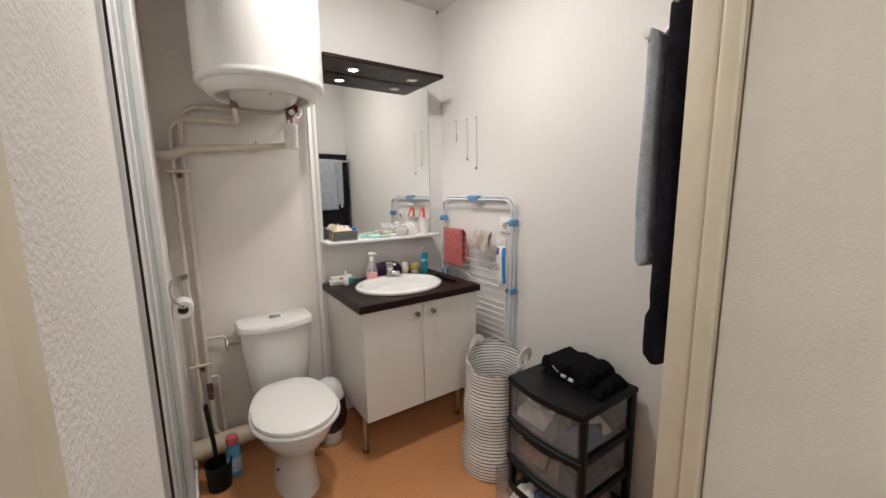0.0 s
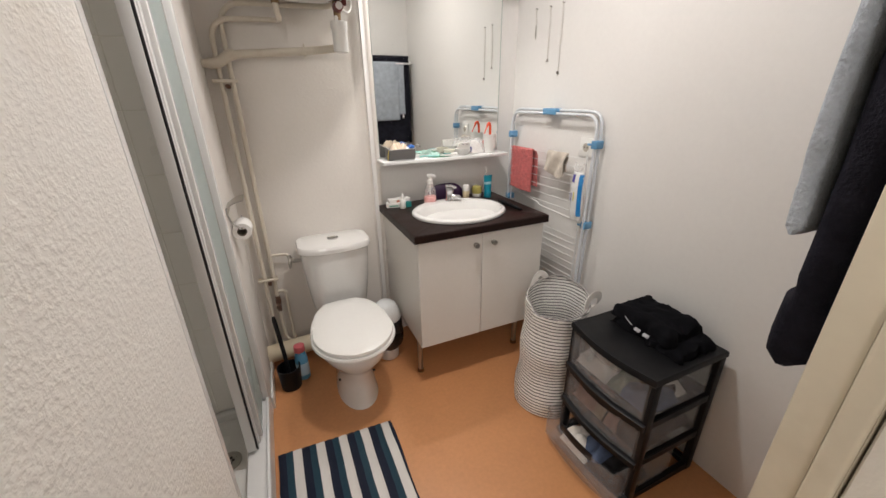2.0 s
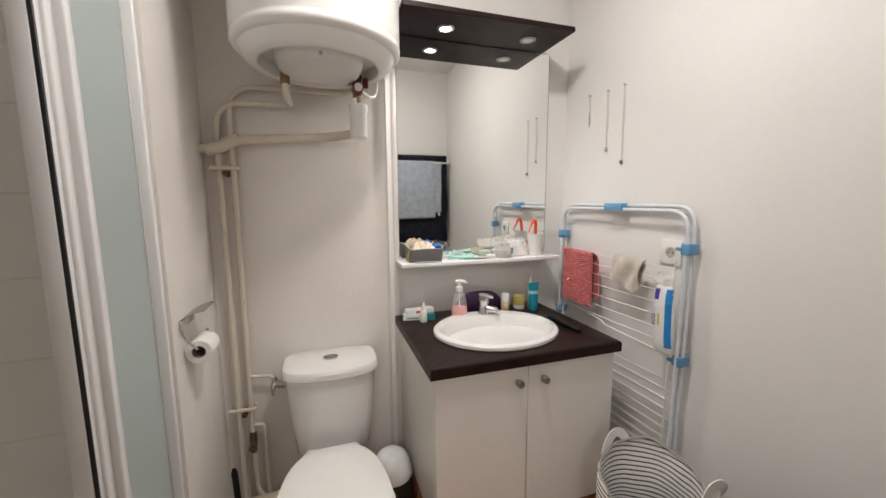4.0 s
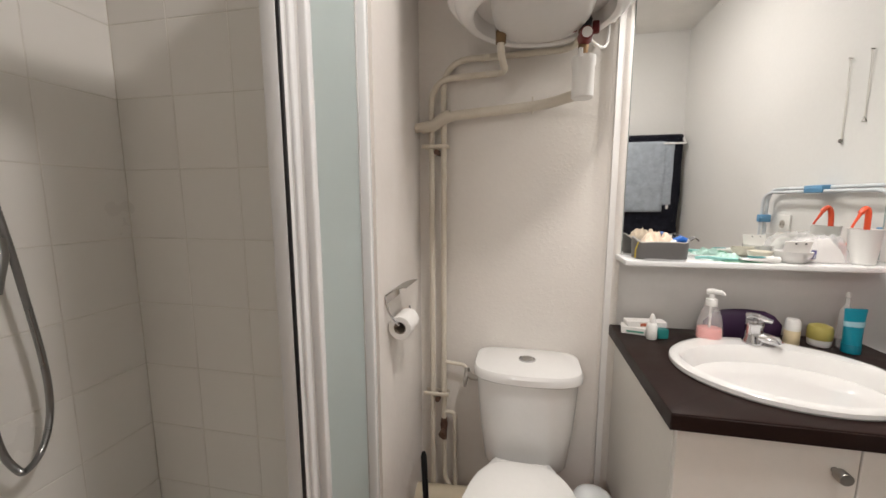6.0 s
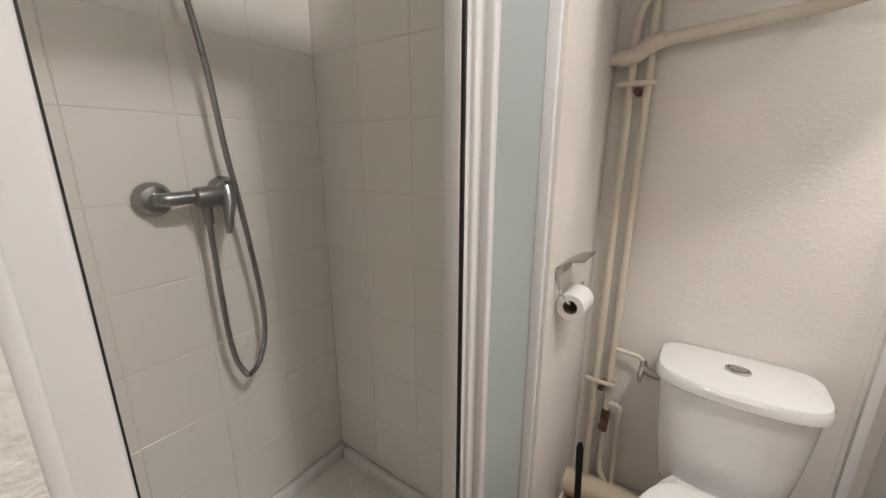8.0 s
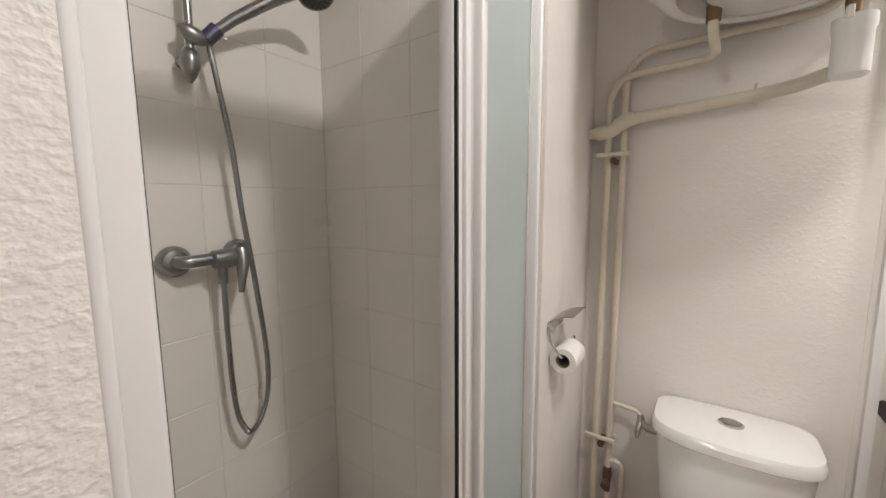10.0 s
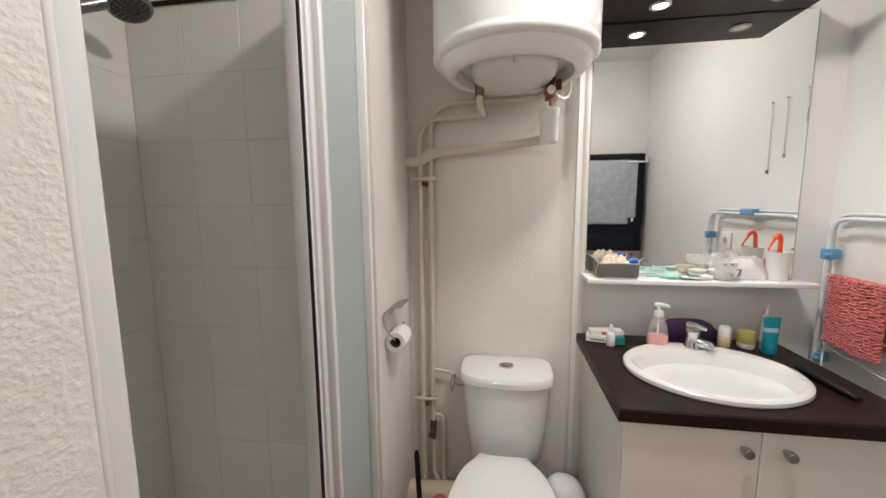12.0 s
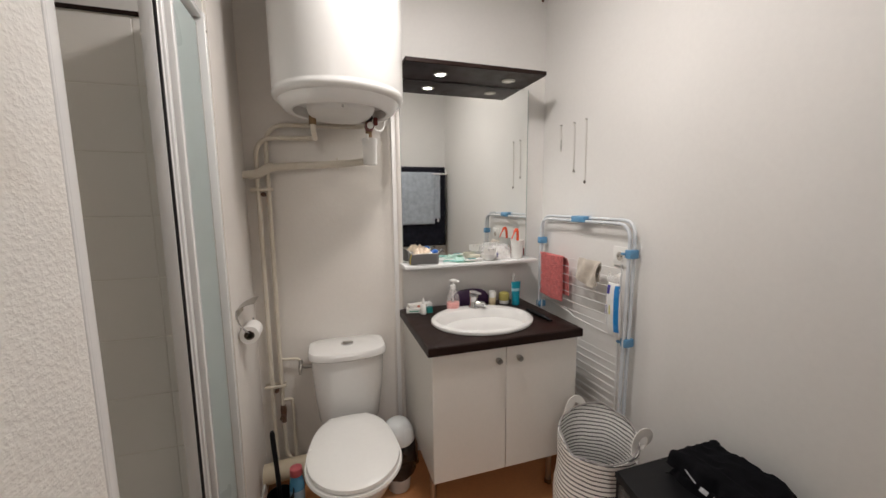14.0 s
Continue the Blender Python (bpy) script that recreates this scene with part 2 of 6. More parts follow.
GOLDLID = surf("yellow_green_lid", (0.42, 0.36, 0.10), 0.35)
ORANGE = surf("orange_red_plastic", (0.75, 0.09, 0.03), 0.35)
SKIN = surf("peach_cloth", (0.80, 0.66, 0.52), 0.9, vary=0.1, vscale=40)
BLUEDARK = surf("strong_blue_plastic", (0.02, 0.13, 0.50), 0.3)
REDBALL = surf("red_plastic", (0.60, 0.02, 0.02), 0.35)
BAGBLACK = surf("black_bin_bag", (0.012, 0.012, 0.013), 0.25, bump=0.5, bscale=50, dist=0.01)
BINWHITE = surf("translucent_white_bin", (0.72, 0.74, 0.74), 0.25, vary=0.03)
SPOTGLOW = glowing("lit_spot_bulb", (1.0, 0.93, 0.82), 22.0)
LAMPGLOW = glowing("ceiling_lamp_glass", (1.0, 0.88, 0.75), 2.0)


# ---- mesh tools ----
def fresh():
    return bmesh.new()


def box(x0, x1, y0, y1, z0, z1, bev=0.0, seg=1, bm=None):
    own = fresh()
    bmesh.ops.create_cube(own, size=1.0)
    for v in own.verts:
        v.co = Vector((x0 + (v.co.x + 0.5) * (x1 - x0), y0 + (v.co.y + 0.5) * (y1 - y0), z0 + (v.co.z + 0.5) * (z1 - z0)))
    if bev:
        bmesh.ops.bevel(own, geom=own.edges[:], offset=bev, segments=seg, affect="EDGES", profile=0.5)
    return merge(bm, own)


def merge(bm, own):
    if bm is None:
        return own
    me = bpy.data.meshes.new("tmp")
    own.to_mesh(me)
    own.free()
    bm.from_mesh(me)
    bpy.data.meshes.remove(me)
    return bm


def moved(bm, m):
    bmesh.ops.transform(bm, matrix=m, verts=bm.verts[:])
    return bm


def loft(rings, cap=True, closed=False, bm=None):
    """Skin between rings of equally many points."""
    bm = bm or fresh()
    rows = [[bm.verts.new(p) for p in ring] for ring in rings]
    n = len(rows[0])
    pairs = list(zip(rows, rows[1:])) + ([(rows[-1], rows[0])] if closed else [])
    for a, b in pairs:
        for i in range(n):
            j = (i + 1) % n
            bm.faces.new((a[i], a[j], b[j], b[i]))
    if cap and not closed:
        bm.faces.new(rows[0][::-1])
        bm.faces.new(rows[-1])
    return bm


def lathe(profile, cx, cy, seg=28, sx=1.0, sy=1.0, bm=None, cap=True):
    rings = [[(cx + r * sx * math.cos(2 * math.pi * i / seg), cy + r * sy * math.sin(2 * math.pi * i / seg), z) for i in range(seg)] for r, z in profile]
    return loft(rings, cap, bm=bm)


def fillet(points, rad, n=6):
    """Rounds the corners of a line of points."""
    pts = [Vector(p) for p in points]
    out = [pts[0]]
    for a, b, c in zip(pts, pts[1:], pts[2:]):
        da, dc = (a - b), (c - b)
        r = min(rad, da.length * 0.49, dc.length * 0.49)
        p, q = b + da.normalized() * r, b + dc.normalized() * r
        out += [p.lerp(b, t).lerp(b.lerp(q, t), t) for t in (k / n for k in range(n + 1))]
    return out + [pts[-1]]


def tube(points, r, seg=10, bm=None, closed=False, radii=None, flat=1.0):
    pts = [Vector(p) for p in points]
    n = len(pts)
    rings, normal = [], None
    for i, p in enumerate(pts):
        d = (pts[(i + 1) % n] - pts[i - 1]) if closed else (pts[min(i + 1, n - 1)] - pts[max(i - 1, 0)])
        d.normalize()
        if normal is None:
            normal = d.orthogonal().normalized()
        normal = (normal - d * normal.dot(d)).normalized()
        side = d.cross(normal)
        rr = radii[i] if radii else r
        rings.append([p + (normal * math.cos(a) * flat + side * math.sin(a)) * rr for a in (2 * math.pi * k / seg for k in range(seg))])
    return loft(rings, not closed, closed, bm)


def rod(p, q, r, seg=14, r2=None, bm=None):
    return tube([p, q], r, seg, bm, radii=[r, r2 if r2 is not None else r])


def sheet(fn, nu, nv, thick, bm=None):
    """A closed cloth or panel: fn(u, v) gives a place; the back lies thick behind it."""
    bm = bm or fresh()
    P = [[Vector(fn(i / nu, j / nv)) for j in range(nv + 1)] for i in range(nu + 1)]

    def norm(i, j):
        du = P[min(i + 1, nu)][j] - P[max(i - 1, 0)][j]
        dv = P[i][min(j + 1, nv)] - P[i][max(j - 1, 0)]
        return du.cross(dv).normalized()

    A = [[bm.verts.new(P[i][j]) for j in range(nv + 1)] for i in range(nu + 1)]
    B = [[bm.verts.new(P[i][j] - norm(i, j) * thick) for j in range(nv + 1)] for i in range(nu + 1)]
    for i in range(nu):
        for j in range(nv):
            bm.faces.new((A[i][j], A[i + 1][j], A[i + 1][j + 1], A[i][j + 1]))
            bm.faces.new((B[i][j + 1], B[i + 1][j + 1], B[i + 1][j], B[i][j]))
    for i in range(nu):
        bm.faces.new((A[i + 1][0], A[i][0], B[i][0], B[i + 1][0]))
        bm.faces.new((A[i][nv], A[i + 1][nv], B[i + 1][nv], B[i][nv]))
    for j in range(nv):
        bm.faces.new((A[0][j], A[0][j + 1], B[0][j + 1], B[0][j]))
        bm.faces.new((A[nu][j + 1], A[nu][j], B[nu][j], B[nu][j + 1]))
    return bm


def wob(x, y, z, s=6.0, k=0.01):
    return k * noise.noise(Vector((x * s, y * s, z * s)))


WORLD_AT = {}


def place(ob, bm, material, parent, smooth):
    lo = Vector([min(v.co[i] for v in bm.verts) for i in range(3)])
    hi = Vector([max(v.co[i] for v in bm.verts) for i in range(3)])
    at = (lo + hi) / 2
    if parent is None:
        at.z = lo.z
    bmesh.ops.translate(bm, vec=-at, verts=bm.verts[:])
    bmesh.ops.recalc_face_normals(bm, faces=bm.faces[:])
    bm.to_mesh(ob.data)
    bm.free()
    ob.data.materials.append(material)
    if smooth:
        ob.data.polygons.foreach_set("use_smooth", [True] * len(ob.data.polygons))
        ob.data.set_sharp_from_angle(angle=radians(38))
    ob.location = at - (WORLD_AT[parent.name] if parent else Vector())
    ob.parent = parent
    WORLD_AT[ob.name] = at
    return ob


def part(name, bm, material, parent, label="", smooth=True):
    ob = new(name, bpy.data.meshes.new(name))
    place(ob, bm, material, parent, smooth)
    return tagged(ob, label)


def solid(name, bm, material, label, category, kind="", group="", smooth=True):
    """A thing or a piece of the setting that is one mesh."""
    ob = new(name, bpy.data.meshes.new(name))
    place(ob, bm, material, None, smooth)
    return tagged(ob, label, category, group, kind)


def thing(name, at, label, category, group="", kind=""):
    ob = new(name)
    ob.location = at
    ob.empty_display_size = 0.05
    WORLD_AT[ob.name] = Vector(at)
    return tagged(ob, label, category, group, kind)


# ---- structure ----
W, E_, S, NT, NV, TOP = -0.115, 1.43, 0.36, 2.215, 2.187, 2.46
WN = -0.108  # face of the niche wall
SX, SN, SS = -0.905, 1.758, 0.945  # shower: back wall, north wall, south wall
solid("floor", box(W, 1.56, S, 2.4, -0.1, 0.0), LINO, "orange-brown vinyl floor, slightly glossy and worn", "floor", "structure")
solid("hall_floor", box(-1.2, 2.4, -2.0, S, -0.1, -0.002), HALLFLOOR, "brown floor of the hall outside the door", "floor", "structure")
solid("ceiling", box(-1.2, 2.4, -2.0, 2.5, TOP, TOP + 0.12), CEILING, "plain white painted ceiling", "ceiling", "structure")
solid("wall_east", box(E_, 1.56, S, 2.4, 0, TOP), PLASTER, "off-white smooth painted wall", "wall", "structure")
solid("wall_north", box(-0.30, 0.562, NT, 2.4, 0, TOP), CREPI_SOFT, "off-white finely textured wall behind the toilet", "wall", "structure")
solid("wall_north_vanity", box(0.562, E_, NV, 2.4, 0, TOP), PLASTER, "off-white wall behind the mirror and basin", "wall", "structure")



def corner_return(z):
    return [(0.553, NT + 0.01, z), (0.553, NT - 0.003, z), (0.560, NT - 0.007, z), (0.586, 2.183, z), (0.592, 2.178, z), (0.602, 2.177, z), (0.602, NT + 0.01, z)]


solid("trim_corner_strip", loft([corner_return(0.0), corner_return(TOP)]), CREPI_SOFT, "off-white slanted wall corner beside the mirror", "trim", "structure")
solid("wall_west_textured", box(-0.30, W, S - 0.2, SS + 0.011, 0, TOP), CREPI, "white coarse textured wall beside the shower", "wall", "structure")
solid("wall_west_niche", box(-0.30, WN, SN + 0.012, NT, 0, TOP), NICHE, "white painted wall between shower and toilet corner", "wall", "structure")
solid("wall_south", box(0.79, 1.56, 0.22, S, 0, TOP), PLASTER, "off-white wall with the towel rail beside the door", "wall", "structure")
solid("wall_over_door", box(-0.3, 0.79, 0.22, S, 2.10, TOP), PLASTER, "wall over the doorway", "wall", "structure")
solid("wall_hall_south", box(-1.2, 2.4, -2.1, -2.0, 0, TOP), PLASTER, "plain hall wall", "wall", "structure")
solid("wall_hall_west", box(-1.3, -1.2, -2.0, 2.5, 0, TOP), PLASTER, "plain hall wall", "wall", "structure")
solid("wall_hall_east", box(2.4, 2.5, -2.0, 2.5, 0, TOP), PLASTER, "plain hall wall", "wall", "structure")
solid("baseboard_north", box(-0.06, 0.55, NT - 0.012, NT - 0.001, 0, 0.06, 0.003), PLASTER, "low painted skirting behind the toilet", "baseboard", "structure")
solid("baseboard_west", box(WN + 0.001, WN + 0.012, 1.80, NT - 0.02, 0, 0.07, 0.003), PLASTICWHITE, "white skirting with worn bottom edge", "baseboard", "structure")

# doorway
door_frame = thing("door_1", (0.34, 0.3, 0), "cream painted wooden door frame, scuffed", "door frame", kind="structure")
part("jamb", box(0.762, 0.80, 0.322, 0.410, 0, 2.10, 0.006, 2), CREAM, door_frame)
part("jamb", box(0.752, 0.764, 0.323, 0.358, 0, 2.10, 0.008, 3), CREAM, door_frame, "stop bead of the frame")
part("jamb", box(-0.16, -0.1125, 0.20, 0.43, 0, 2.10, 0.002, 1), CREAM, door_frame)
part("jamb", box(-0.16, -0.107, 0.20, 0.37, 0, 2.10, 0.008, 2), CREAM, door_frame)
part("lintel", box(-0.10, 0.762, 0.24, 0.38, 2.06, 2.10, 0.004), CREAM, door_frame)
leaf = thing("door_2", (0.775, -0.1, 0), "open off-white door leaf standing into the hall", "door", kind="structure")
part("leaf", moved(box(-0.018, 0.022, -0.82, 0.0, 0.01, 2.05, 0.003), Matrix.Translation((0.779, 0.319, 0)) @ Matrix.Rotation(radians(1), 4, "Z")), DOORPAINT, leaf)

# ---- shower ----
wall_sw = solid("wall_shower_west", box(-1.02, SX - 0.0024, SS - 0.12, SN + 0.12, 0, TOP), GROUT, "tiled back wall of the shower", "wall", "structure")
wall_sn = solid("wall_shower_north", box(SX - 0.006, -0.30, SN + 0.0004, SN + 0.12, 0, TOP), GROUT, "tiled side wall of the shower", "wall", "structure")
wall_sn_b = solid("wall_shower_north_end", box(-0.30, W - 0.001, SN + 0.0004, SN + 0.010, 0, TOP), GROUT, "tiled end of the shower side wall", "wall", "structure")
wall_ss = solid("wall_shower_south", box(SX - 0.006, W - 0.18, SS - 0.12, SS - 0.0024, 0, TOP), GROUT, "tiled side wall of the shower", "wall", "structure")
solid("shower_upper_wall_north", box(SX + 0.001, W - 0.002, SN - 0.004, SN + 0.001, 1.975, TOP - 0.001), PLASTER, "white painted wall above the tiles", "wall", "structure")
solid("shower_upper_wall_west", box(SX - 0.005, SX + 0.001, SS, SN, 1.975, TOP - 0.001), PLASTER, "white painted wall above the tiles", "wall", "structure")
solid("tile_trim_north", box(SX + 0.002, W - 0.004, SN - 0.008, SN, 1.962, 1.974, 0.001), WENGE, "thin dark trim line on top of the tiles", "trim", "structure")
solid("tile_trim_west", box(SX - 0.001, SX + 0.007, SS, SN - 0.009, 1.962, 1.974, 0.001), WENGE, "thin dark trim line on top of the tiles", "trim", "structure")
tray = thing("shower_tray", (-0.5, 1.35, 0), "white shower tray with raised rim", "shower tray")
part("tray_floor", box(SX, W - 0.075, SS, SN, 0.0, 0.075), TRAY, tray)
part("tray_rim", box(W - 0.075, W - 0.004, SS, SN, 0.0, 0.118, 0.012, 3), TRAY, tray)
part("tray_rim", box(SX, SX + 0.03, SS, SN, 0.0, 0.115, 0.012, 3), TRAY, tray)
part("tray_rim", box(SX + 0.03, W - 0.075, SN - 0.03, SN, 0.0, 0.115, 0.012, 3), TRAY, tray)
part("tray_front", box(W - 0.003, W + 0.006, SS + 0.002, SN + 0.03, 0.0, 0.10, 0.002), LACQUER, tray)
drain = part("drain", lathe([(0.046, 0.0755), (0.046, 0.079), (0.03, 0.081), (0.028, 0.078)], -0.262, 1.50, 28), STEEL, tray, "round metal drain grate")
for k in range(6):
    a = k * math.pi / 3
    part("drain_slot", box(-0.262 + 0.016 * math.cos(a) - 0.004, -0.262 + 0.016 * math.cos(a) + 0.004, 1.50 + 0.016 * math.sin(a) - 0.004, 1.50 + 0.016 * math.sin(a) + 0.004, 0.0782, 0.0815), RUBBER, drain)

screen = thing("shower_screen", (W, 1.35, 0.118), "white-framed sliding shower screen pushed open, frosted green glass", "shower screen")
Z0, Z1 = 0.118, 1.985
for y0, y1, x0, x1 in ((0.9600, 0.9910, -0.165, -0.1170), (1.7205, 1.7365, -0.150, -0.1035), (1.7385, 1.752, -0.130, -0.1085)):
    part("wall_profile", box(x0, x1, y0, y1, Z0, Z1, 0.005, 3), LACQUER, screen)
part("wall_profile", box(-0.160, -0.1135, 0.9525, 0.9640, Z0, Z1, 0.0045, 3), LACQUER, screen)
part("screw", rod((-0.1036, 1.7285, 1.930), (-0.1015, 1.7285, 1.930), 0.004, 12), STEEL, screen, "small screw head")
part("seal", box(-0.160, -0.128, 0.9905, 0.9935, Z0, Z1), RUBBER, screen, "black rubber seal")
part("bottom_rail", box(-0.182, -0.104, 0.999, 1.719, 0.118, 0.135, 0.004, 2), LACQUER, screen)
part("bottom_rail", box(-0.116, -0.104, 0.999, 1.719, 0.135, 0.150, 0.004, 2), LACQUER, screen)
part("top_rail", box(-0.182, -0.110, 0.999, 1.719, 1.966, Z1, 0.004, 2), LACQUER, screen)
# Unseen strip below the real rail, added to widen its shadow on the tiles.
part("top_rail", box(-0.184, -0.160, 0.999, 1.719, 1.905, 1.9655, 0.003, 2), LACQUER, screen)
panel = part("door_panel", box(-0.1325, -0.1285, 1.515, 1.721, 0.16, 1.95), FROST, screen, "frosted pale green glass")
for y0, y1, x1 in ((1.4430, 1.4555, -0.1400), (1.4625, 1.4810, -0.1365), (1.4990, 1.5190, -0.1265)):
    part("panel_profile", box(-0.150, x1, y0, y1, 0.15, 1.956, 0.004, 3), LACQUER, panel)
# Groove floor in a darker grey than the white profiles around it.
part("panel_profile", box(-0.152, -0.1440, 1.4500, 1.5160, 0.151, 1.955, 0.001), LACQUER_GREY, panel, "recessed grey grooves of the sliding profile")
part("glass_bead", box(-0.1290, -0.1255, 1.7145, 1.7190, 0.16, 1.95, 0.001), LACQUER_GREY, panel, "grey glazing bead")
inner = part("door_panel", box(-0.168, -0.164, 1.47, 1.715, 0.16, 1.95), FROST, screen, "frosted pale green glass")
part("panel_profile", box(-0.1795, -0.1490, 1.4390, 1.4740, 0.15, 1.956, 0.0025, 2), LACQUER, inner)
part("seal", box(-0.1490, -0.1415, 1.4405, 1.4490, 0.15, 1.956, 0.001), RUBBER, inner, "black rubber seal")

# shower fittings on the back wall
mixer = thing("shower_mixer", (SX + 0.05, 1.35, 1.155), "dull chrome shower mixer tap on the tiles", "mixer tap")
part("flange", moved(lathe([(0.040, 0), (0.040, 0.008), (0.030, 0.022), (0.016, 0.026)], 0, 0, 28), Matrix.Translation((SX + 0.007, 1.268, 1.152)) @ Matrix.Rotation(radians(90), 4, "Y")), SATIN, mixer)
part("flange", moved(lathe([(0.040, 0), (0.040, 0.008), (0.030, 0.022), (0.016, 0.026)], 0, 0, 28), Matrix.Translation((SX + 0.007, 1.428, 1.158)) @ Matrix.Rotation(radians(90), 4, "Y")), SATIN, mixer)
part("body", tube(fillet([(SX + 0.028, 1.268, 1.152), (SX + 0.058, 1.272, 1.152), (SX + 0.06, 1.42, 1.157), (SX + 0.03, 1.428, 1.158)], 0.02), 0.016, 16), SATIN, mixer)
part("body", moved(lathe([(0.012, -0.034), (0.024, -0.030), (0.027, 0.0), (0.024, 0.030), (0.010, 0.034)], 0, 0, 20), Matrix.Translation((SX + 0.066, 1.368, 1.153)) @ Matrix.Rotation(radians(90), 4, "X")), SATIN, mixer)
part("lever", tube([(SX + 0.072, 1.408, 1.172), (SX + 0.088, 1.404, 1.140), (SX + 0.096, 1.394, 1.095), (SX + 0.096, 1.390, 1.060)], 0.012, 12, radii=[0.020, 0.017, 0.011, 0.007]), SATIN, mixer)
part("outlet", rod((SX + 0.064, 1.360, 1.135), (SX + 0.064, 1.360, 1.085), 0.012), SATIN, mixer)
bar = thing("shower_rail", (SX + 0.05, 1.335, 1.62), "grey chrome shower rail with sliding holder", "shower rail")
part("rail", rod((SX + 0.050, 1.329, 1.667), (SX + 0.052, 1.335, 2.30), 0.0095), SATIN, bar)
part("bracket", tube([(SX + 0.048, 1.329, 1.685), (SX + 0.048, 1.329, 1.676), (SX + 0.048, 1.328, 1.658), (SX + 0.048, 1.327, 1.636), (SX + 0.048, 1.326, 1.614), (SX + 0.048, 1.325, 1.600), (SX + 0.048, 1.325, 1.596)], 0.016, 18, radii=[0.006, 0.016, 0.0225, 0.0225, 0.0140, 0.0060, 0.002]), SATIN, bar, "teardrop end bracket")
part("bracket", rod((SX - 0.002, 1.328, 1.654), (SX + 0.04, 1.328, 1.654), 0.015, 16), SATIN, bar)
part("bracket", tube([(SX + 0.004, 1.335, 2.28), (SX + 0.03, 1.335, 2.285), (SX + 0.056, 1.336, 2.30), (SX + 0.056, 1.336, 2.33)], 0.016, 14, radii=[0.020, 0.018, 0.022, 0.008]), SATIN, bar)
part("holder", tube(list([(SX + 0.062, 1.300, 1.721), (SX + 0.062, 1.308, 1.718), (SX + 0.063, 1.322, 1.713), (SX + 0.065, 1.342, 1.705), (SX + 0.066, 1.356, 1.700), (SX + 0.066, 1.364, 1.697)]), 0.018, 18, radii=[0.004, 0.0135, 0.0195, 0.0190, 0.0135, 0.006]), SATIN, bar, "rounded sliding knob")
head = thing("hand_shower", (SX + 0.1, 1.45, 1.75), "grey chrome hand shower in its holder", "shower head")
part("handle", tube([(SX + 0.068, 1.372, 1.722), (SX + 0.09, 1.42, 1.77), (SX + 0.13, 1.50, 1.835), (SX + 0.16, 1.56, 1.875)], 0.014, 14, radii=[0.012, 0.014, 0.016, 0.017]), SATIN, head)
NOZZLE = surf("grey_nozzle_rubber", (0.22, 0.22, 0.22), 0.5)
HEAD = Matrix.Translation((SX + 0.185, 1.605, 1.885)) @ Matrix.Rotation(radians(-24), 4, "Y") @ Matrix.Rotation(radians(-6), 4, "X")
spray = part("spray_head", moved(lathe([(0.010, 0.026), (0.030, 0.020), (0.047, 0.008), (0.052, 0.0), (0.052, -0.008), (0.048, -0.013), (0.044, -0.012)], 0, 0, 32), HEAD), SATIN, head)
part("spray_face", moved(lathe([(0.0445, -0.0115), (0.043, -0.0135), (0.017, -0.0155), (0.015, -0.0135), (0.004, -0.0135)], 0, 0, 32), HEAD), surf("grey_spray_plate", (0.06, 0.06, 0.06), 0.45), spray, "dark grey nozzle plate")
for ring_r, count in ((0.024, 10), (0.032, 14), (0.039, 18)):
    for k in range(count):
        ang = 2 * math.pi * k / count
        part("nozzle", moved(box(ring_r * math.cos(ang) - 0.0012, ring_r * math.cos(ang) + 0.0012, ring_r * math.sin(ang) - 0.0012, ring_r * math.sin(ang) + 0.0012, -0.0165, -0.0130), HEAD), NOZZLE, spray)
part("grip_collar", rod((SX + 0.064, 1.362, 1.708), (SX + 0.076, 1.385, 1.738), 0.0185, 16), surf("purple_grey_chrome", (0.16, 0.15, 0.22), 0.3, 0.9), head)
hose = [(SX + 0.064, 1.360, 1.09), (SX + 0.062, 1.362, 0.95), (SX + 0.060, 1.366, 0.80), (SX + 0.058, 1.376, 0.70), (SX + 0.056, 1.395, 0.645), (SX + 0.056, 1.410, 0.63), (SX + 0.056, 1.440, 0.655),
        (SX + 0.058, 1.463, 0.72), (SX + 0.060, 1.470, 0.80), (SX + 0.062, 1.465, 0.90), (SX + 0.064, 1.452, 1.02), (SX + 0.066, 1.438, 1.14), (SX + 0.066, 1.420, 1.28), (SX + 0.066, 1.405, 1.45), (SX + 0.066, 1.382, 1.60), (SX + 0.066, 1.366, 1.70)]


def smooth_line(pts, n=6):
    P = [Vector(p) for p in pts]
    out = []
    for i in range(len(P) - 1):
        a, b, c, d = P[max(i - 1, 0)], P[i], P[i + 1], P[min(i + 2, len(P) - 1)]
        for k in range(n):
            t = k / n
            out.append(0.5 * ((2 * b) + (c - a) * t + (2 * a - 5 * b + 4 * c - d) * t * t + (3 * b - a - 3 * c + d) * t ** 3))
    return out + [P[-1]]


hose_line = smooth_line(hose, 28)
solid("shower_hose", tube(hose_line, 0.0075, 10, radii=[0.0078 if i % 2 else 0.0068 for i in range(len(hose_line))]), SATIN, "ribbed grey metal shower hose hanging in a loop", "shower hose")

# ---- toilet ----
TX = 0.293


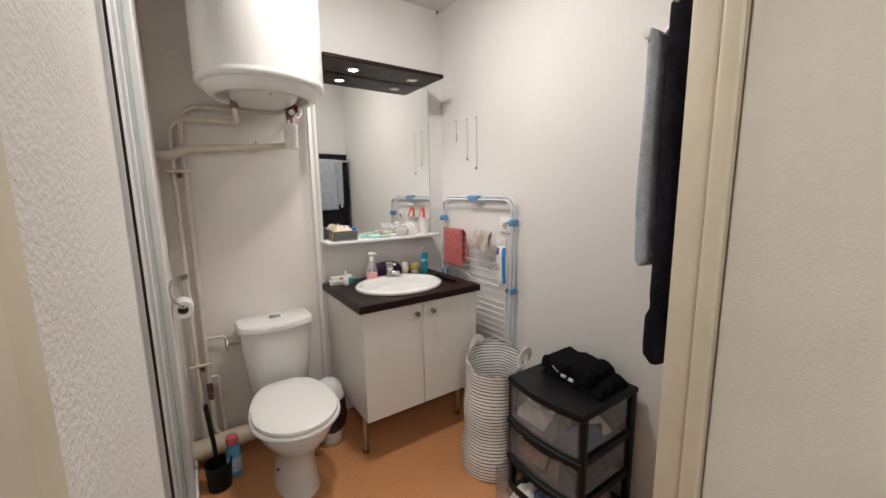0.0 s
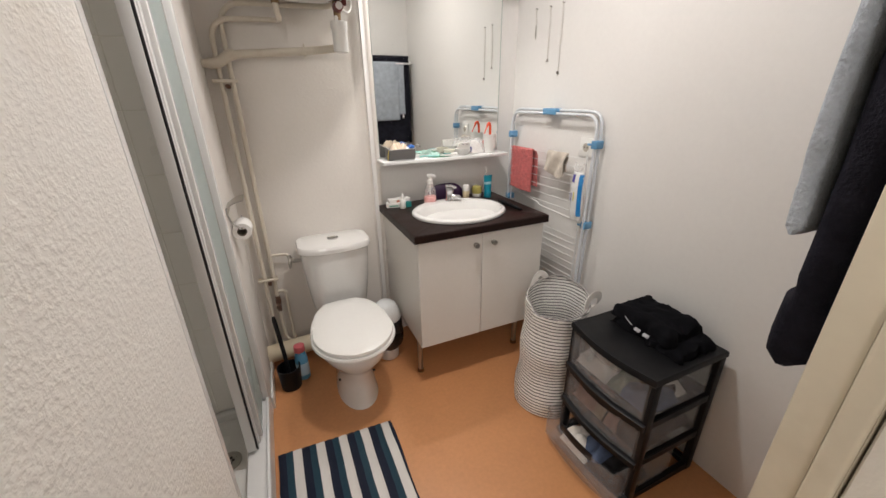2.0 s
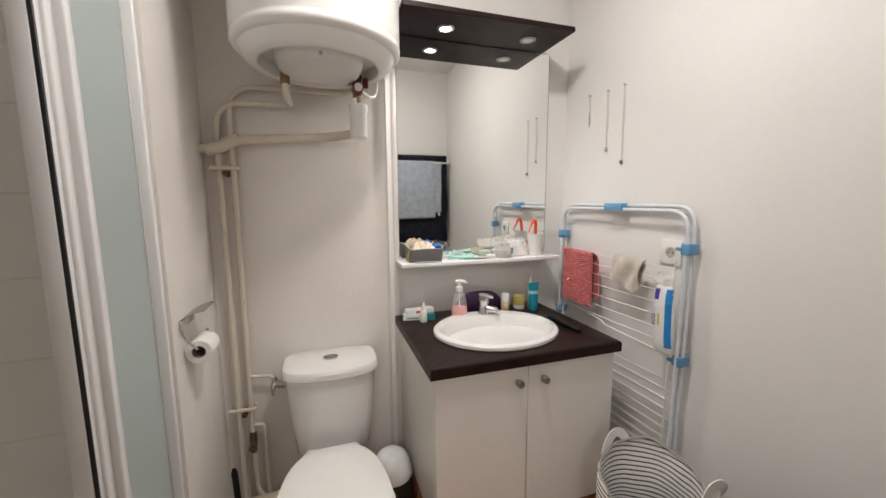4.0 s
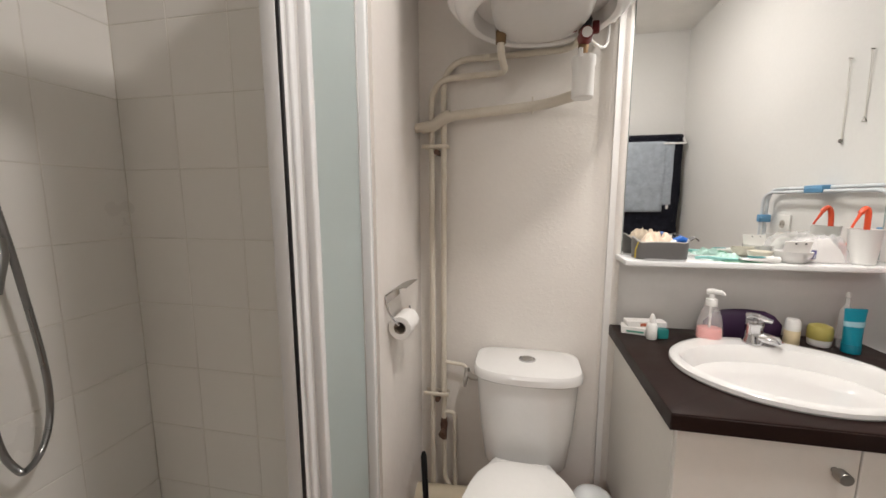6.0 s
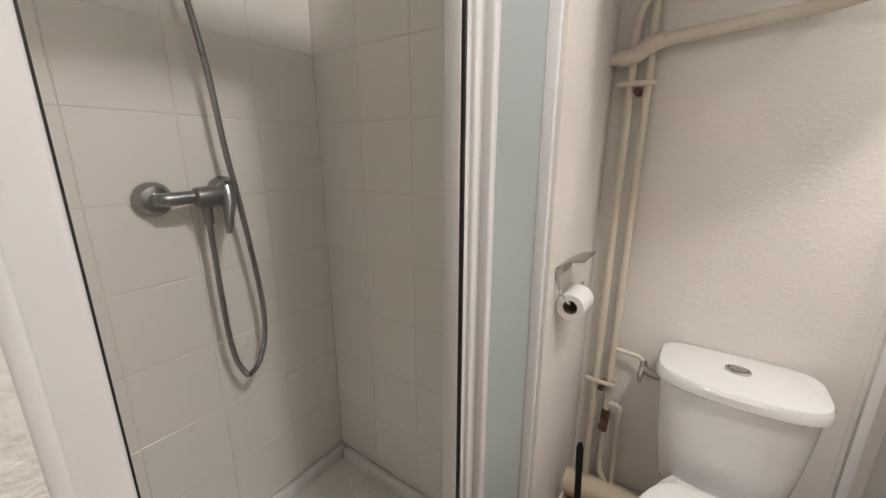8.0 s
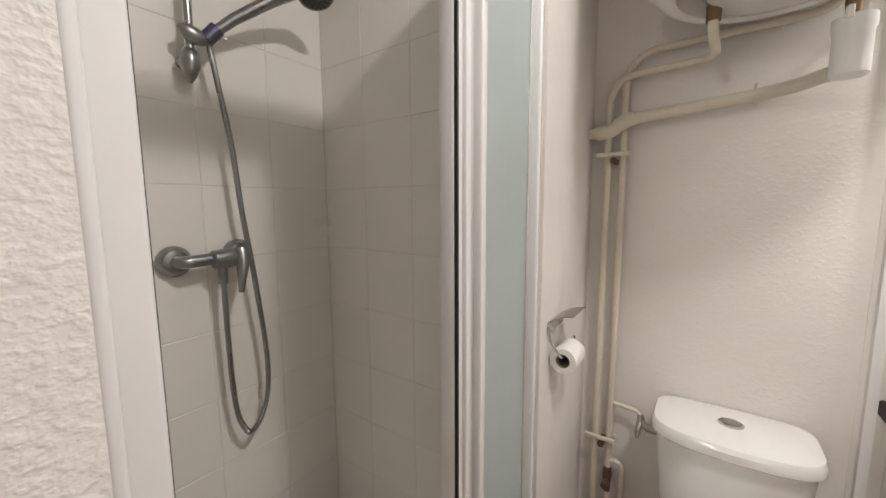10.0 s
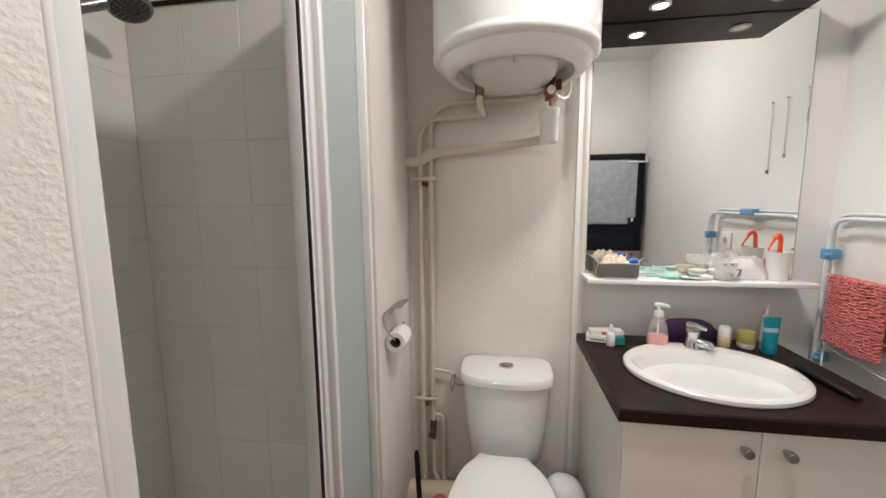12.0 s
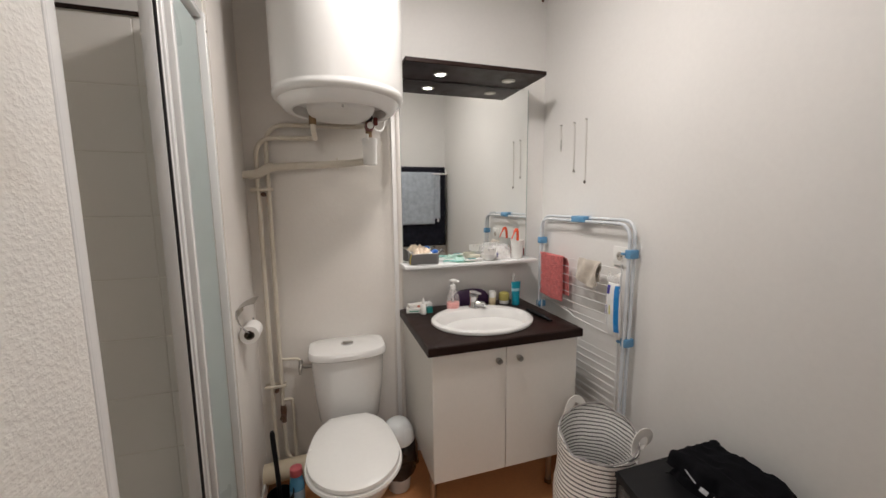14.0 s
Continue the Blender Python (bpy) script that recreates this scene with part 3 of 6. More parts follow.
def egg(cx, yb, yf, w, z, n=48, sq=2.3, taper=0.0):
    """A rounded ring from yb (back) to yf (front) of half width w."""
    cy = yf + (yb - yf) * 0.42 if yb > yf else yf
    out = []
    for i in range(n):
        a = 2 * math.pi * i / n
        c, s = math.cos(a), math.sin(a)
        k = sq if s > 0 else 2.0
        x = math.copysign(abs(c) ** (2 / k), c) * w * (1 - taper * max(0.0, s) ** (3.0 / k))
        y = math.copysign(abs(s) ** (2 / k), s) * ((yb - cy) if s > 0 else (cy - yf))
        out.append((cx + x, cy + y, z))
    return out


toilet = thing("toilet", (TX, 1.85, 0), "white ceramic close-coupled toilet with closed lid", "toilet")
part("bowl", loft([egg(TX, 2.02, 1.615, 0.098, 0.0), egg(TX, 2.02, 1.62, 0.096, 0.012), egg(TX, 2.02, 1.64, 0.085, 0.10), egg(TX, 2.03, 1.635, 0.088, 0.17), egg(TX, 2.05, 1.58, 0.118, 0.24),
                   egg(TX, 2.08, 1.525, 0.155, 0.30), egg(TX, 2.09, 1.505, 0.172, 0.345, taper=0.2), egg(TX, 2.09, 1.503, 0.174, 0.362, taper=0.2), egg(TX, 2.085, 1.512, 0.166, 0.372, taper=0.2)]), CERAMIC, toilet)
part("seat_ring", loft([egg(TX, 1.975, 1.492, 0.180, 0.374, sq=3.3, taper=0.17), egg(TX, 1.98, 1.486, 0.187, 0.380, sq=3.3, taper=0.17), egg(TX, 1.975, 1.489, 0.184, 0.390, sq=3.3, taper=0.17)]), SEAT, toilet)
part("seat_lid", loft([egg(TX, 1.968, 1.500, 0.172, 0.392, sq=3.3, taper=0.17), egg(TX, 1.972, 1.494, 0.177, 0.397, sq=3.3, taper=0.17), egg(TX, 1.971, 1.496, 0.175, 0.409, sq=3.3, taper=0.17), egg(TX, 1.958, 1.520, 0.155, 0.417, sq=3.3, taper=0.17), egg(TX, 1.90, 1.60, 0.09, 0.420, taper=0.3)]), SEAT, toilet)
for dx in (-0.06, 0.06):
    part("hinge", rod((TX + dx - 0.02, 1.984, 0.388), (TX + dx + 0.02, 1.984, 0.388), 0.010), SEAT, toilet)
    part("bolt_cap", rod((TX + dx * 1.35, 1.75, 0.10), (TX + dx * 1.50, 1.75, 0.10), 0.006), RUBBER, toilet)


def slab(cx, w, yf, yb, z, n=40, sq=4.5, bow=0.0):
    out = []
    for i in range(n):
        a = 2 * math.pi * i / n
        c, s = math.cos(a), math.sin(a)
        x = math.copysign(abs(c) ** (2 / sq), c)
        y = math.copysign(abs(s) ** (2 / sq), s)
        yy = (yf + yb) / 2 + y * (yb - yf) / 2
        if y < 0:
            yy -= bow * (1 - x * x)
        out.append((cx + x * w, yy, z))
    return out


CX = 0.303
part("cistern", loft([slab(CX, 0.118, 2.07, 2.195, 0.318, bow=0.012), slab(CX, 0.134, 2.05, 2.204, 0.324, bow=0.018), slab(CX, 0.143, 2.042, 2.206, 0.342, bow=0.02), slab(CX, 0.158, 2.025, 2.206, 0.48, bow=0.022), slab(CX, 0.165, 2.015, 2.206, 0.5760, bow=0.024), slab(CX, 0.170, 2.01, 2.206, 0.6660, bow=0.024)]), CERAMIC, toilet)
part("cistern_lid", loft([slab(CX, 0.176, 2.004, 2.208, 0.6640, bow=0.026), slab(CX, 0.181, 1.998, 2.210, 0.6700, bow=0.027), slab(CX, 0.181, 1.998, 2.210, 0.6900, bow=0.027), slab(CX, 0.176, 2.004, 2.207, 0.7000, bow=0.025), slab(CX, 0.160, 2.02, 2.196, 0.7050, bow=0.02)]), CERAMIC, toilet)
button = part("flush_button", lathe([(0.029, 0.7030), (0.029, 0.7090), (0.024, 0.7110), (0.023, 0.7080)], CX, 2.10, 28, 1.0, 0.85), CHROME, toilet, "chrome flush button")
part("button_half", lathe([(0.020, 0.7060), (0.020, 0.7120), (0.016, 0.7135)], CX, 2.10, 24, 1.0, 0.85), STEEL, button)

# ---- washbasin unit ----
cabinet = thing("vanity_cabinet", (0.935, 1.9, 0), "off-white two-door vanity cabinet on metal legs", "cabinet")
CZ0, CZ1 = 0.232, 0.786
part("side_panel", box(0.602, 0.618, 1.66, 2.18, CZ0, CZ1, 0.001), MELAMINE, cabinet)
part("side_panel", box(1.259, 1.275, 1.66, 2.18, CZ0, CZ1, 0.001), MELAMINE, cabinet)
part("bottom_panel", box(0.619, 1.258, 1.662, 2.18, CZ0 + 0.001, CZ0 + 0.017), MELAMINE, cabinet)
part("back_panel", box(0.619, 1.258, 2.17, 2.178, CZ0 + 0.018, CZ1), CARCASS, cabinet)
for x0, x1, kx in ((0.602, 0.9235, 0.883), (0.9265, 1.275, 0.978)):
    d = part("door", box(x0, x1, 1.640, 1.657, CZ0, CZ1 - 0.003, 0.0015), MELAMINE, cabinet)
    part("knob", moved(lathe([(0.006, 0), (0.006, 0.012), (0.0125, 0.013), (0.0125, 0.029), (0.0115, 0.0305)], 0, 0, 18), Matrix.Translation((kx, 1.640, 0.733)) @ Matrix.Rotation(radians(90), 4, "X")), STEEL, d, "brushed metal knob")
for x in (0.63, 1.222):
    for y in (1.755, 2.10):
        leg = part("leg", rod((x, y, 0.018), (x, y, CZ0), 0.0135, 16), STEEL, cabinet, "thin metal leg")
        part("foot", lathe([(0.017, 0.0), (0.018, 0.006), (0.016, 0.018)], x, y, 16), BRASS, leg)

BX, BY, RX, RY = 0.915, 1.868, 0.245, 0.205


def pierced_slab(x0, x1, y0, y1, z0, z1, cx, cy, rx, ry, lip=0.006):
    """A worktop with an oval hole."""
    base = [2 * math.pi * i / 64 for i in range(64)]
    corners = [math.atan2(y - cy, x - cx) % (2 * math.pi) for x in (x0, x1) for y in (y0, y1)]
    angles = sorted(set(base + corners))

    def edge(a, inset):
        c, s = math.cos(a), math.sin(a)
        t = min(((x1 - inset - cx) / c if c > 1e-9 else 9), ((x0 + inset - cx) / c if c < -1e-9 else 9), ((y1 - inset - cy) / s if s > 1e-9 else 9), ((y0 + inset - cy) / s if s < -1e-9 else 9))
        return cx + t * c, cy + t * s

    rings = [[(cx + rx * math.cos(a), cy + ry * math.sin(a), z0) for a in angles], [(*edge(a, 0.0), z0) for a in angles], [(*edge(a, 0.0), z1 - lip) for a in angles], [(*edge(a, lip * 0.35), z1 - lip * 0.3) for a in angles], [(*edge(a, lip), z1) for a in angles],
             [(cx + rx * math.cos(a), cy + ry * math.sin(a), z1) for a in angles]]
    return loft(rings, closed=True)


worktop = thing("worktop", (0.937, 1.9, 0.787), "dark wenge laminate worktop around the basin", "worktop")
part("slab", pierced_slab(0.582, 1.292, 1.6245, 2.186, 0.787, 0.825, BX, BY, RX * 0.95, RY * 0.94), WENGE, worktop)
part("edge_band", box(0.583, 1.291, 1.6220, 1.6246, 0.788, 0.8215, 0.001), WENGE, worktop, "dark laminate edge band")
basin = thing("washbasin", (BX, BY, 0.80), "white ceramic oval drop-in washbasin", "washbasin")


def oval(k, z, dy=0.0, ky=1.0, n=56):
    return [(BX + RX * k * math.cos(2 * math.pi * i / n), BY + dy + RY * k * ky * math.sin(2 * math.pi * i / n), z) for i in range(n)]


part("bowl", loft([oval(0.93, 0.80), oval(0.985, 0.826), oval(1.0, 0.830), oval(0.995, 0.839), oval(0.965, 0.845), oval(0.92, 0.846, -0.002, 0.99), oval(0.915, 0.842, -0.020, 0.88), oval(0.885, 0.826, -0.024, 0.86), oval(0.82, 0.79, -0.025, 0.85),
                   oval(0.69, 0.745, -0.023, 0.85), oval(0.48, 0.712, -0.015, 0.86), oval(0.22, 0.700, -0.01, 0.9), oval(0.09, 0.698, -0.01, 1.0)]), CERAMIC, basin)
part("drain", lathe([(0.021, 0.699), (0.021, 0.703), (0.012, 0.704), (0.010, 0.701)], BX, BY - 0.01, 20), CHROME, basin, "chrome drain")
part("overflow", moved(lathe([(0.012, 0), (0.012, 0.003), (0.006, 0.003)], 0, 0, 16), Matrix.Translation((BX, BY + 0.148, 0.800)) @ Matrix.Rotation(radians(70), 4, "X")), CHROME, basin, "chrome overflow ring")
tap = thing("basin_tap", (0.93, 2.04, 0.846), "chrome single-lever basin mixer tap", "tap")
TAPX, TAPY = 0.938, 2.033
part("body", lathe([(0.026, 0.844), (0.026, 0.852), (0.0215, 0.860), (0.0215, 0.895), (0.0235, 0.900), (0.021, 0.911), (0.012, 0.916)], TAPX, TAPY, 24), CHROME, tap)
part("spout", tube([(TAPX, TAPY, 0.866), (TAPX + 0.024, TAPY - 0.018, 0.864), (TAPX + 0.042, TAPY - 0.030, 0.862), (TAPX + 0.046, TAPY - 0.033, 0.855)], 0.014, 14, radii=[0.018, 0.015, 0.014, 0.013]), CHROME, tap)
part("lever", tube([(TAPX - 0.004, TAPY + 0.016, 0.914), (TAPX + 0.008, TAPY - 0.006, 0.920), (TAPX + 0.034, TAPY - 0.020, 0.914)], 0.014, 12, radii=[0.020, 0.016, 0.008], flat=0.6), CHROME, tap)

# ---- mirror, shelf and lamp canopy ----
mirror = thing("wall_mirror", (0.96, 2.18, 1.075), "frameless wall mirror above the basin", "mirror")
part("glass", box(0.606, 1.318, 2.176, 2.1785, 1.076, 1.981), MIRROR, mirror)
part("edge", box(1.3182, 1.3205, 2.175, 2.186, 1.076, 1.981), MIRROREDGE, mirror)
part("edge", box(0.606, 1.318, 2.179, 2.186, 1.076, 1.981), MIRROREDGE, mirror)
solid("mirror_shelf", box(0.588, 1.320, 2.050, 2.185, 1.056, 1.073, 0.004, 2), SHELFWHITE, "white plastic shelf under the mirror", "shelf")
canopy = thing("lamp_canopy", (0.935, 2.06, 1.982), "dark wenge canopy with two recessed spots, one lit", "lamp canopy")
part("panel", box(0.586, 1.284, 1.944, 2.185, 1.984, 2.004, 0.003, 1), WENGE, canopy)
for x, lit in ((0.782, True), (1.141, False)):
    ring_ob = part("spot_ring", lathe([(0.022, 1.985), (0.030, 1.985), (0.034, 1.982), (0.033, 1.980), (0.024, 1.978), (0.022, 1.981)], x, 2.066, 28), STEEL if not lit else CHROME, canopy, "metal ring of a recessed spot")
    part("bulb", lathe([(0.0225, 1.9835), (0.0215, 1.9800), (0.017, 1.9785), (0.010, 1.9780), (0.003, 1.9778)], x, 2.066, 24), SPOTGLOW if lit else PLASTICWHITE, ring_ob, "lit bulb" if lit else "unlit bulb")
ceil_lamp = thing("ceiling_lamp", (0.60, 1.34, TOP), "plain round white ceiling lamp", "ceiling lamp")
part("base_ring", lathe([(0.11, TOP - 0.001), (0.11, TOP - 0.03), (0.10, TOP - 0.035)], 0.60, 1.34, 32), PLASTICWHITE, ceil_lamp)
part("diffuser", lathe([(0.098, TOP - 0.034), (0.095, TOP - 0.040), (0.075, TOP - 0.046), (0.03, TOP - 0.049), (0.004, TOP - 0.0495)], 0.60, 1.34, 32), LAMPGLOW, ceil_lamp, "lit opal glass")

# ---- water heater ----
HX, HY = 0.312, 1.952
heater = thing("water_heater", (HX, HY, 1.70), "white enamelled cylindrical water heater hung on the wall", "water heater")
part("tank", lathe([(0.15, 1.836), (0.232, 1.836), (0.236, 1.787), (0.250, 1.790), (0.2585, 1.800), (0.2595, 1.812), (0.2565, 1.818), (0.2565, 1.824), (0.258, 1.832), (0.258, 2.36), (0.25, 2.385), (0.20, 2.41), (0.05, 2.42)], HX, HY, 56), ENAMEL, heater)
part("bottom_dome", lathe([(0.240, 1.790), (0.233, 1.774), (0.220, 1.758), (0.205, 1.748), (0.194, 1.747), (0.186, 1.752), (0.181, 1.772), (0.179, 1.833), (0.05, 1.834), (0.01, 1.834)], HX, HY, 56), ENAMEL, heater)


def cap_ring(w, d, z, n=48):
    return [(HX + w * math.copysign(abs(math.cos(t)) ** 0.8, math.cos(t)), HY - 0.012 + d * math.copysign(abs(math.sin(t)) ** 0.8, math.sin(t)), z) for t in (2 * math.pi * k / n for k in range(n))]


part("bottom_cap", loft([cap_ring(0.132, 0.168, 1.832), cap_ring(0.136, 0.172, 1.792), cap_ring(0.135, 0.171, 1.768), cap_ring(0.130, 0.170, 1.752), cap_ring(0.119, 0.158, 1.740), cap_ring(0.098, 0.135, 1.733), cap_ring(0.06, 0.08, 1.731), cap_ring(0.01, 0.01, 1.730)]), ENAMEL_DARK, heater, "smooth plastic cover under the tank")
part("bracket", box(HX - 0.15, HX + 0.15, 2.18, NT - 0.002, 2.05, 2.10, 0.003), ENAMEL, heater)
part("cap_screw", lathe([(0.005, 1.752), (0.005, 1.738), (0.003, 1.737)], HX, HY - 0.172, 12), STEEL, heater)

# ---- pipes in the toilet corner ----
PY = 2.205
hot = thing("water_pipe", (-0.05, PY, 0), "cream painted water pipe rising to the heater", "pipe", "painted water pipes")
part("run", tube(fillet([(-0.052, PY - 0.03, 0.02), (-0.052, PY - 0.03, 1.676), (0.17, PY - 0.03, 1.682)], 0.085, 10), 0.0105, 14), PIPE, hot)
part("drop", tube(smooth_line([(0.165, PY - 0.03, 1.682), (0.195, PY - 0.045, 1.680), (0.207, 2.10, 1.672), (0.206, 2.03, 1.664), (0.201, 2.006, 1.682), (0.199, 2.005, 1.715), (0.199, 2.005, 1.75)]), 0.0105, 14), PIPE, hot)
part("nut", rod((0.199, 2.005, 1.745), (0.199, 2.005, 1.772), 0.017, 6), STEEL, hot, "steel nut")
part("nut", rod((0.199, 2.005, 1.712), (0.199, 2.005, 1.745), 0.0155, 12), BRASS, hot, "brass and black union")
cold = thing("water_pipe", (-0.01, PY, 0), "cream painted water pipe with branch to the cistern", "pipe", "painted water pipes")
part("run", tube(fillet([(-0.010, PY - 0.02, 0.40), (-0.010, PY - 0.02, 1.738), (0.42, PY - 0.03, 1.742), (0.434, 2.06, 1.74)], 0.10, 10), 0.0105, 14), PIPE, cold)
part("branch", tube(fillet([(-0.010, PY - 0.02, 0.632), (0.072, PY - 0.025, 0.628), (0.082, PY - 0.03, 0.610)], 0.015), 0.007, 10), PIPE, cold)
part("loop", tube(fillet([(-0.010, PY - 0.02, 0.425), (0.034, PY - 0.02, 0.425), (0.036, PY - 0.02, 0.10), (0.20, PY - 0.012, 0.115), (0.55, PY - 0.005, 0.128)], 0.02), 0.0085, 10), PIPE, cold)
stop = part("stop_valve", tube([(-0.010, PY - 0.02, 0.40), (-0.010, PY - 0.02, 0.37), (-0.010, PY - 0.02, 0.34), (-0.010, PY - 0.02, 0.31)], 0.01, 12, radii=[0.012, 0.015, 0.012, 0.011]), COPPER, cold, "corroded copper stop valve")
part("handle", rod((-0.010, PY - 0.022, 0.352), (-0.012, PY - 0.06, 0.348), 0.009, 10, 0.013), COPPER, stop)
part("run", tube(fillet([(-0.010, PY - 0.02, 0.31), (-0.008, PY - 0.02, 0.14), (0.015, PY - 0.025, 0.11)], 0.03), 0.0095, 10), PIPE, cold)
part("run", tube(smooth_line([(-0.055, PY - 0.03, 0.075), (-0.01, PY - 0.05, 0.072), (0.06, PY - 0.06, 0.085), (0.11, PY - 0.05, 0.11), (0.16, PY - 0.03, 0.112)]), 0.009, 10), PIPE, cold)
for z in (1.446, 0.506):
    clamp = thing("pipe_clamp", (-0.03, PY - 0.02, z), "painted double pipe clamp on the wall", "pipe clamp", "pipe clamps")
    part("strap", box(-0.085, 0.012, PY - 0.046, PY - 0.036, z - 0.007, z + 0.007, 0.003, 2), PIPE, clamp)
    part("strap", box(-0.083, 0.010, PY - 0.008, PY - 0.003, z - 0.006, z + 0.006, 0.002), PIPE, clamp)
    part("screw", rod((-0.031, PY - 0.048, z - 0.02), (-0.031, NT, z - 0.02), 0.010, 10), COPPER, clamp, "dark corroded stud")
inlet = thing("cistern_valve", (0.1, 2.17, 0.6), "small chrome angle valve feeding the cistern", "valve")
part("body", tube([(0.082, PY - 0.03, 0.622), (0.084, PY - 0.035, 0.60), (0.105, 2.15, 0.597), (0.14, 2.14, 0.597)], 0.010, 12, radii=[0.009, 0.013, 0.012, 0.008]), STEEL, inlet)
part("tap_handle", tube([(0.083, PY - 0.045, 0.60), (0.080, PY - 0.06, 0.585), (0.078, PY - 0.062, 0.56)], 0.008, 10, radii=[0.011, 0.009, 0.005]), STEEL, inlet)
safety = thing("safety_valve", (0.434, 2.035, 1.69), "heater safety valve with dark red handles on brass", "valve")
part("body", lathe([(0.012, 1.77), (0.016, 1.755), (0.016, 1.735), (0.013, 1.72), (0.015, 1.70), (0.012, 1.66)], 0.434, 2.035, 16), BRASS, safety)
part("knob", rod((0.434, 2.032, 1.752), (0.434, 1.995, 1.752), 0.019, 8, 0.016), RUBBER, safety, "black knob")
part("handle", box(0.455, 0.474, 2.022, 2.034, 1.725, 1.760, 0.003), REDVALVE, safety)
part("handle", box(0.400, 0.414, 2.022, 2.034, 1.735, 1.762, 0.003), REDVALVE, safety)
part("valve_cap", rod((0.436, 2.03, 1.717), (0.436, 1.990, 1.717), 0.021, 16, 0.018), REDVALVE, safety)
part("cap_disc", rod((0.436, 1.990, 1.717), (0.436, 1.987, 1.717), 0.014, 16), PLASTICWHITE, safety, "pale round cap")
siphon = thing("drain_siphon", (0.437, 2.04, 1.57), "white plastic funnel siphon under the safety valve", "siphon")
part("cup", lathe([(0.026, 1.552), (0.031, 1.556), (0.031, 1.640), (0.034, 1.645), (0.034, 1.668), (0.031, 1.669), (0.029, 1.640)], 0.437, 2.04, 26), PLASTICWHITE, siphon)
part("collar", box(0.418, 0.430, 2.005, 2.02, 1.66, 1.685, 0.002), PLASTICWHITE, siphon)
drainpipe = thing("drain_pipe", (0.2, 2.17, 1.54), "cream pvc overflow pipe running along the wall", "pipe")
part("run", tube(fillet([(0.434, 2.05, 1.572), (0.36, 2.14, 1.570), (0.30, 2.165, 1.567), (0.015, 2.165, 1.548), (-0.045, 2.165, 1.515), (-0.117, 2.165, 1.512)], 0.03, 6), 0.0165, 16), PIPE, drainpipe)
part("elbow", tube(fillet([(0.02, 2.165, 1.549), (-0.005, 2.165, 1.545), (-0.045, 2.165, 1.515), (-0.085, 2.165, 1.512)], 0.02), 0.0205, 16), PIPE, drainpipe)
part("clip", box(0.295, 0.300, 2.150, 2.178, 1.545, 1.595, 0.001), PIPE, drainpipe)
lead = thing("heater_cable", (0.5, 2.1, 1.75), "white power lead from wall box to heater", "cable")
part("lead", tube(smooth_line([(0.455, 2.05, 1.718), (0.49, 2.10, 1.715), (0.522, 2.17, 1.745), (0.532, 2.195, 1.80), (0.532, 2.198, 1.84)]), 0.0045, 8), PLASTICWHITE, lead)
part("outlet_box", box(0.508, 0.556, 2.185, NT, 1.825, 1.885, 0.004, 2), PLASTICWHITE, lead)
solid("waste_pipe", tube(fillet([(-0.11, 2.13, 0.085), (0.20, 2.13, 0.105), (0.29, 2.10, 0.14), (0.29, 2.02, 0.16)], 0.06), 0.047, 24), PVC, "wide cream pvc waste pipe behind the toilet", "pipe")

# ---- toilet roll ----
holder = thing("toilet_roll_holder", (-0.08, 1.86, 0.9), "chrome toilet roll holder with lifted flap", "roll holder")
part("wall_plate", box(WN + 0.0005, WN + 0.005, 1.815, 1.940, 0.958, 0.985, 0.002), CHROME, holder)
part("flap", sheet(lambda u, v: (W + 0.006 + 0.066 * u, 1.822 + 0.115 * v, 0.985 + 0.026 * u + 0.006 * math.sin(u * 3.1)), 8, 4, 0.002), STEEL, holder)
part("arm", tube(fillet([(W + 0.006, 1.826, 0.975), (W + 0.016, 1.826, 0.93), (W + 0.045, 1.826, 0.896), (W + 0.045, 1.934, 0.896), (W + 0.045, 1.936, 0.925)], 0.008), 0.0035, 8), CHROME, holder)
roll = thing("toilet_roll", (W + 0.05, 1.86, 0.88), "partly used white toilet paper roll", "toilet roll")
RT = Matrix.Translation((W + 0.045, 1.835, 0.884)) @ Matrix.Rotation(radians(-90), 4, "X")
part("paper", moved(loft([[(r * math.cos(2 * math.pi * i / 36), r * math.sin(2 * math.pi * i / 36), z) for i in range(36)] for r, z in ((0.0185, 0), (0.034, 0), (0.0355, 0.003), (0.0355, 0.087), (0.034, 0.090), (0.0185, 0.090))], closed=True), RT), PAPER, roll)
part("core", moved(loft([[(r * math.cos(2 * math.pi * i / 28), r * math.sin(2 * math.pi * i / 28), z) for i in range(28)] for r, z in ((0.017, 0.001), (0.0183, 0.001), (0.0183, 0.089), (0.017, 0.089))], closed=True), RT), CARD, roll, "grey-brown card tube")

# ---- things on the floor ----
brush = thing("toilet_brush", (-0.014, 1.928, 0), "black toilet brush in an open black holder", "toilet brush")
part("holder", lathe([(0.040, 0.0), (0.048, 0.004), (0.054, 0.09), (0.056, 0.125), (0.053, 0.126), (0.050, 0.09), (0.04, 0.02), (0.01, 0.015)], -0.014, 1.928, 28), BLACKPLASTIC, brush)
part("handle", tube([(-0.014, 1.928, 0.03), (-0.021, 1.940, 0.20), (-0.036, 1.966, 0.385), (-0.037, 1.969, 0.40)], 0.009, 12, radii=[0.008, 0.010, 0.0105, 0.006]), BLACKPLASTIC, brush)
spray = thing("cleaner_bottle", (0.050, 1.970, 0), "blue toilet cleaner bottle with coral cap", "bottle")
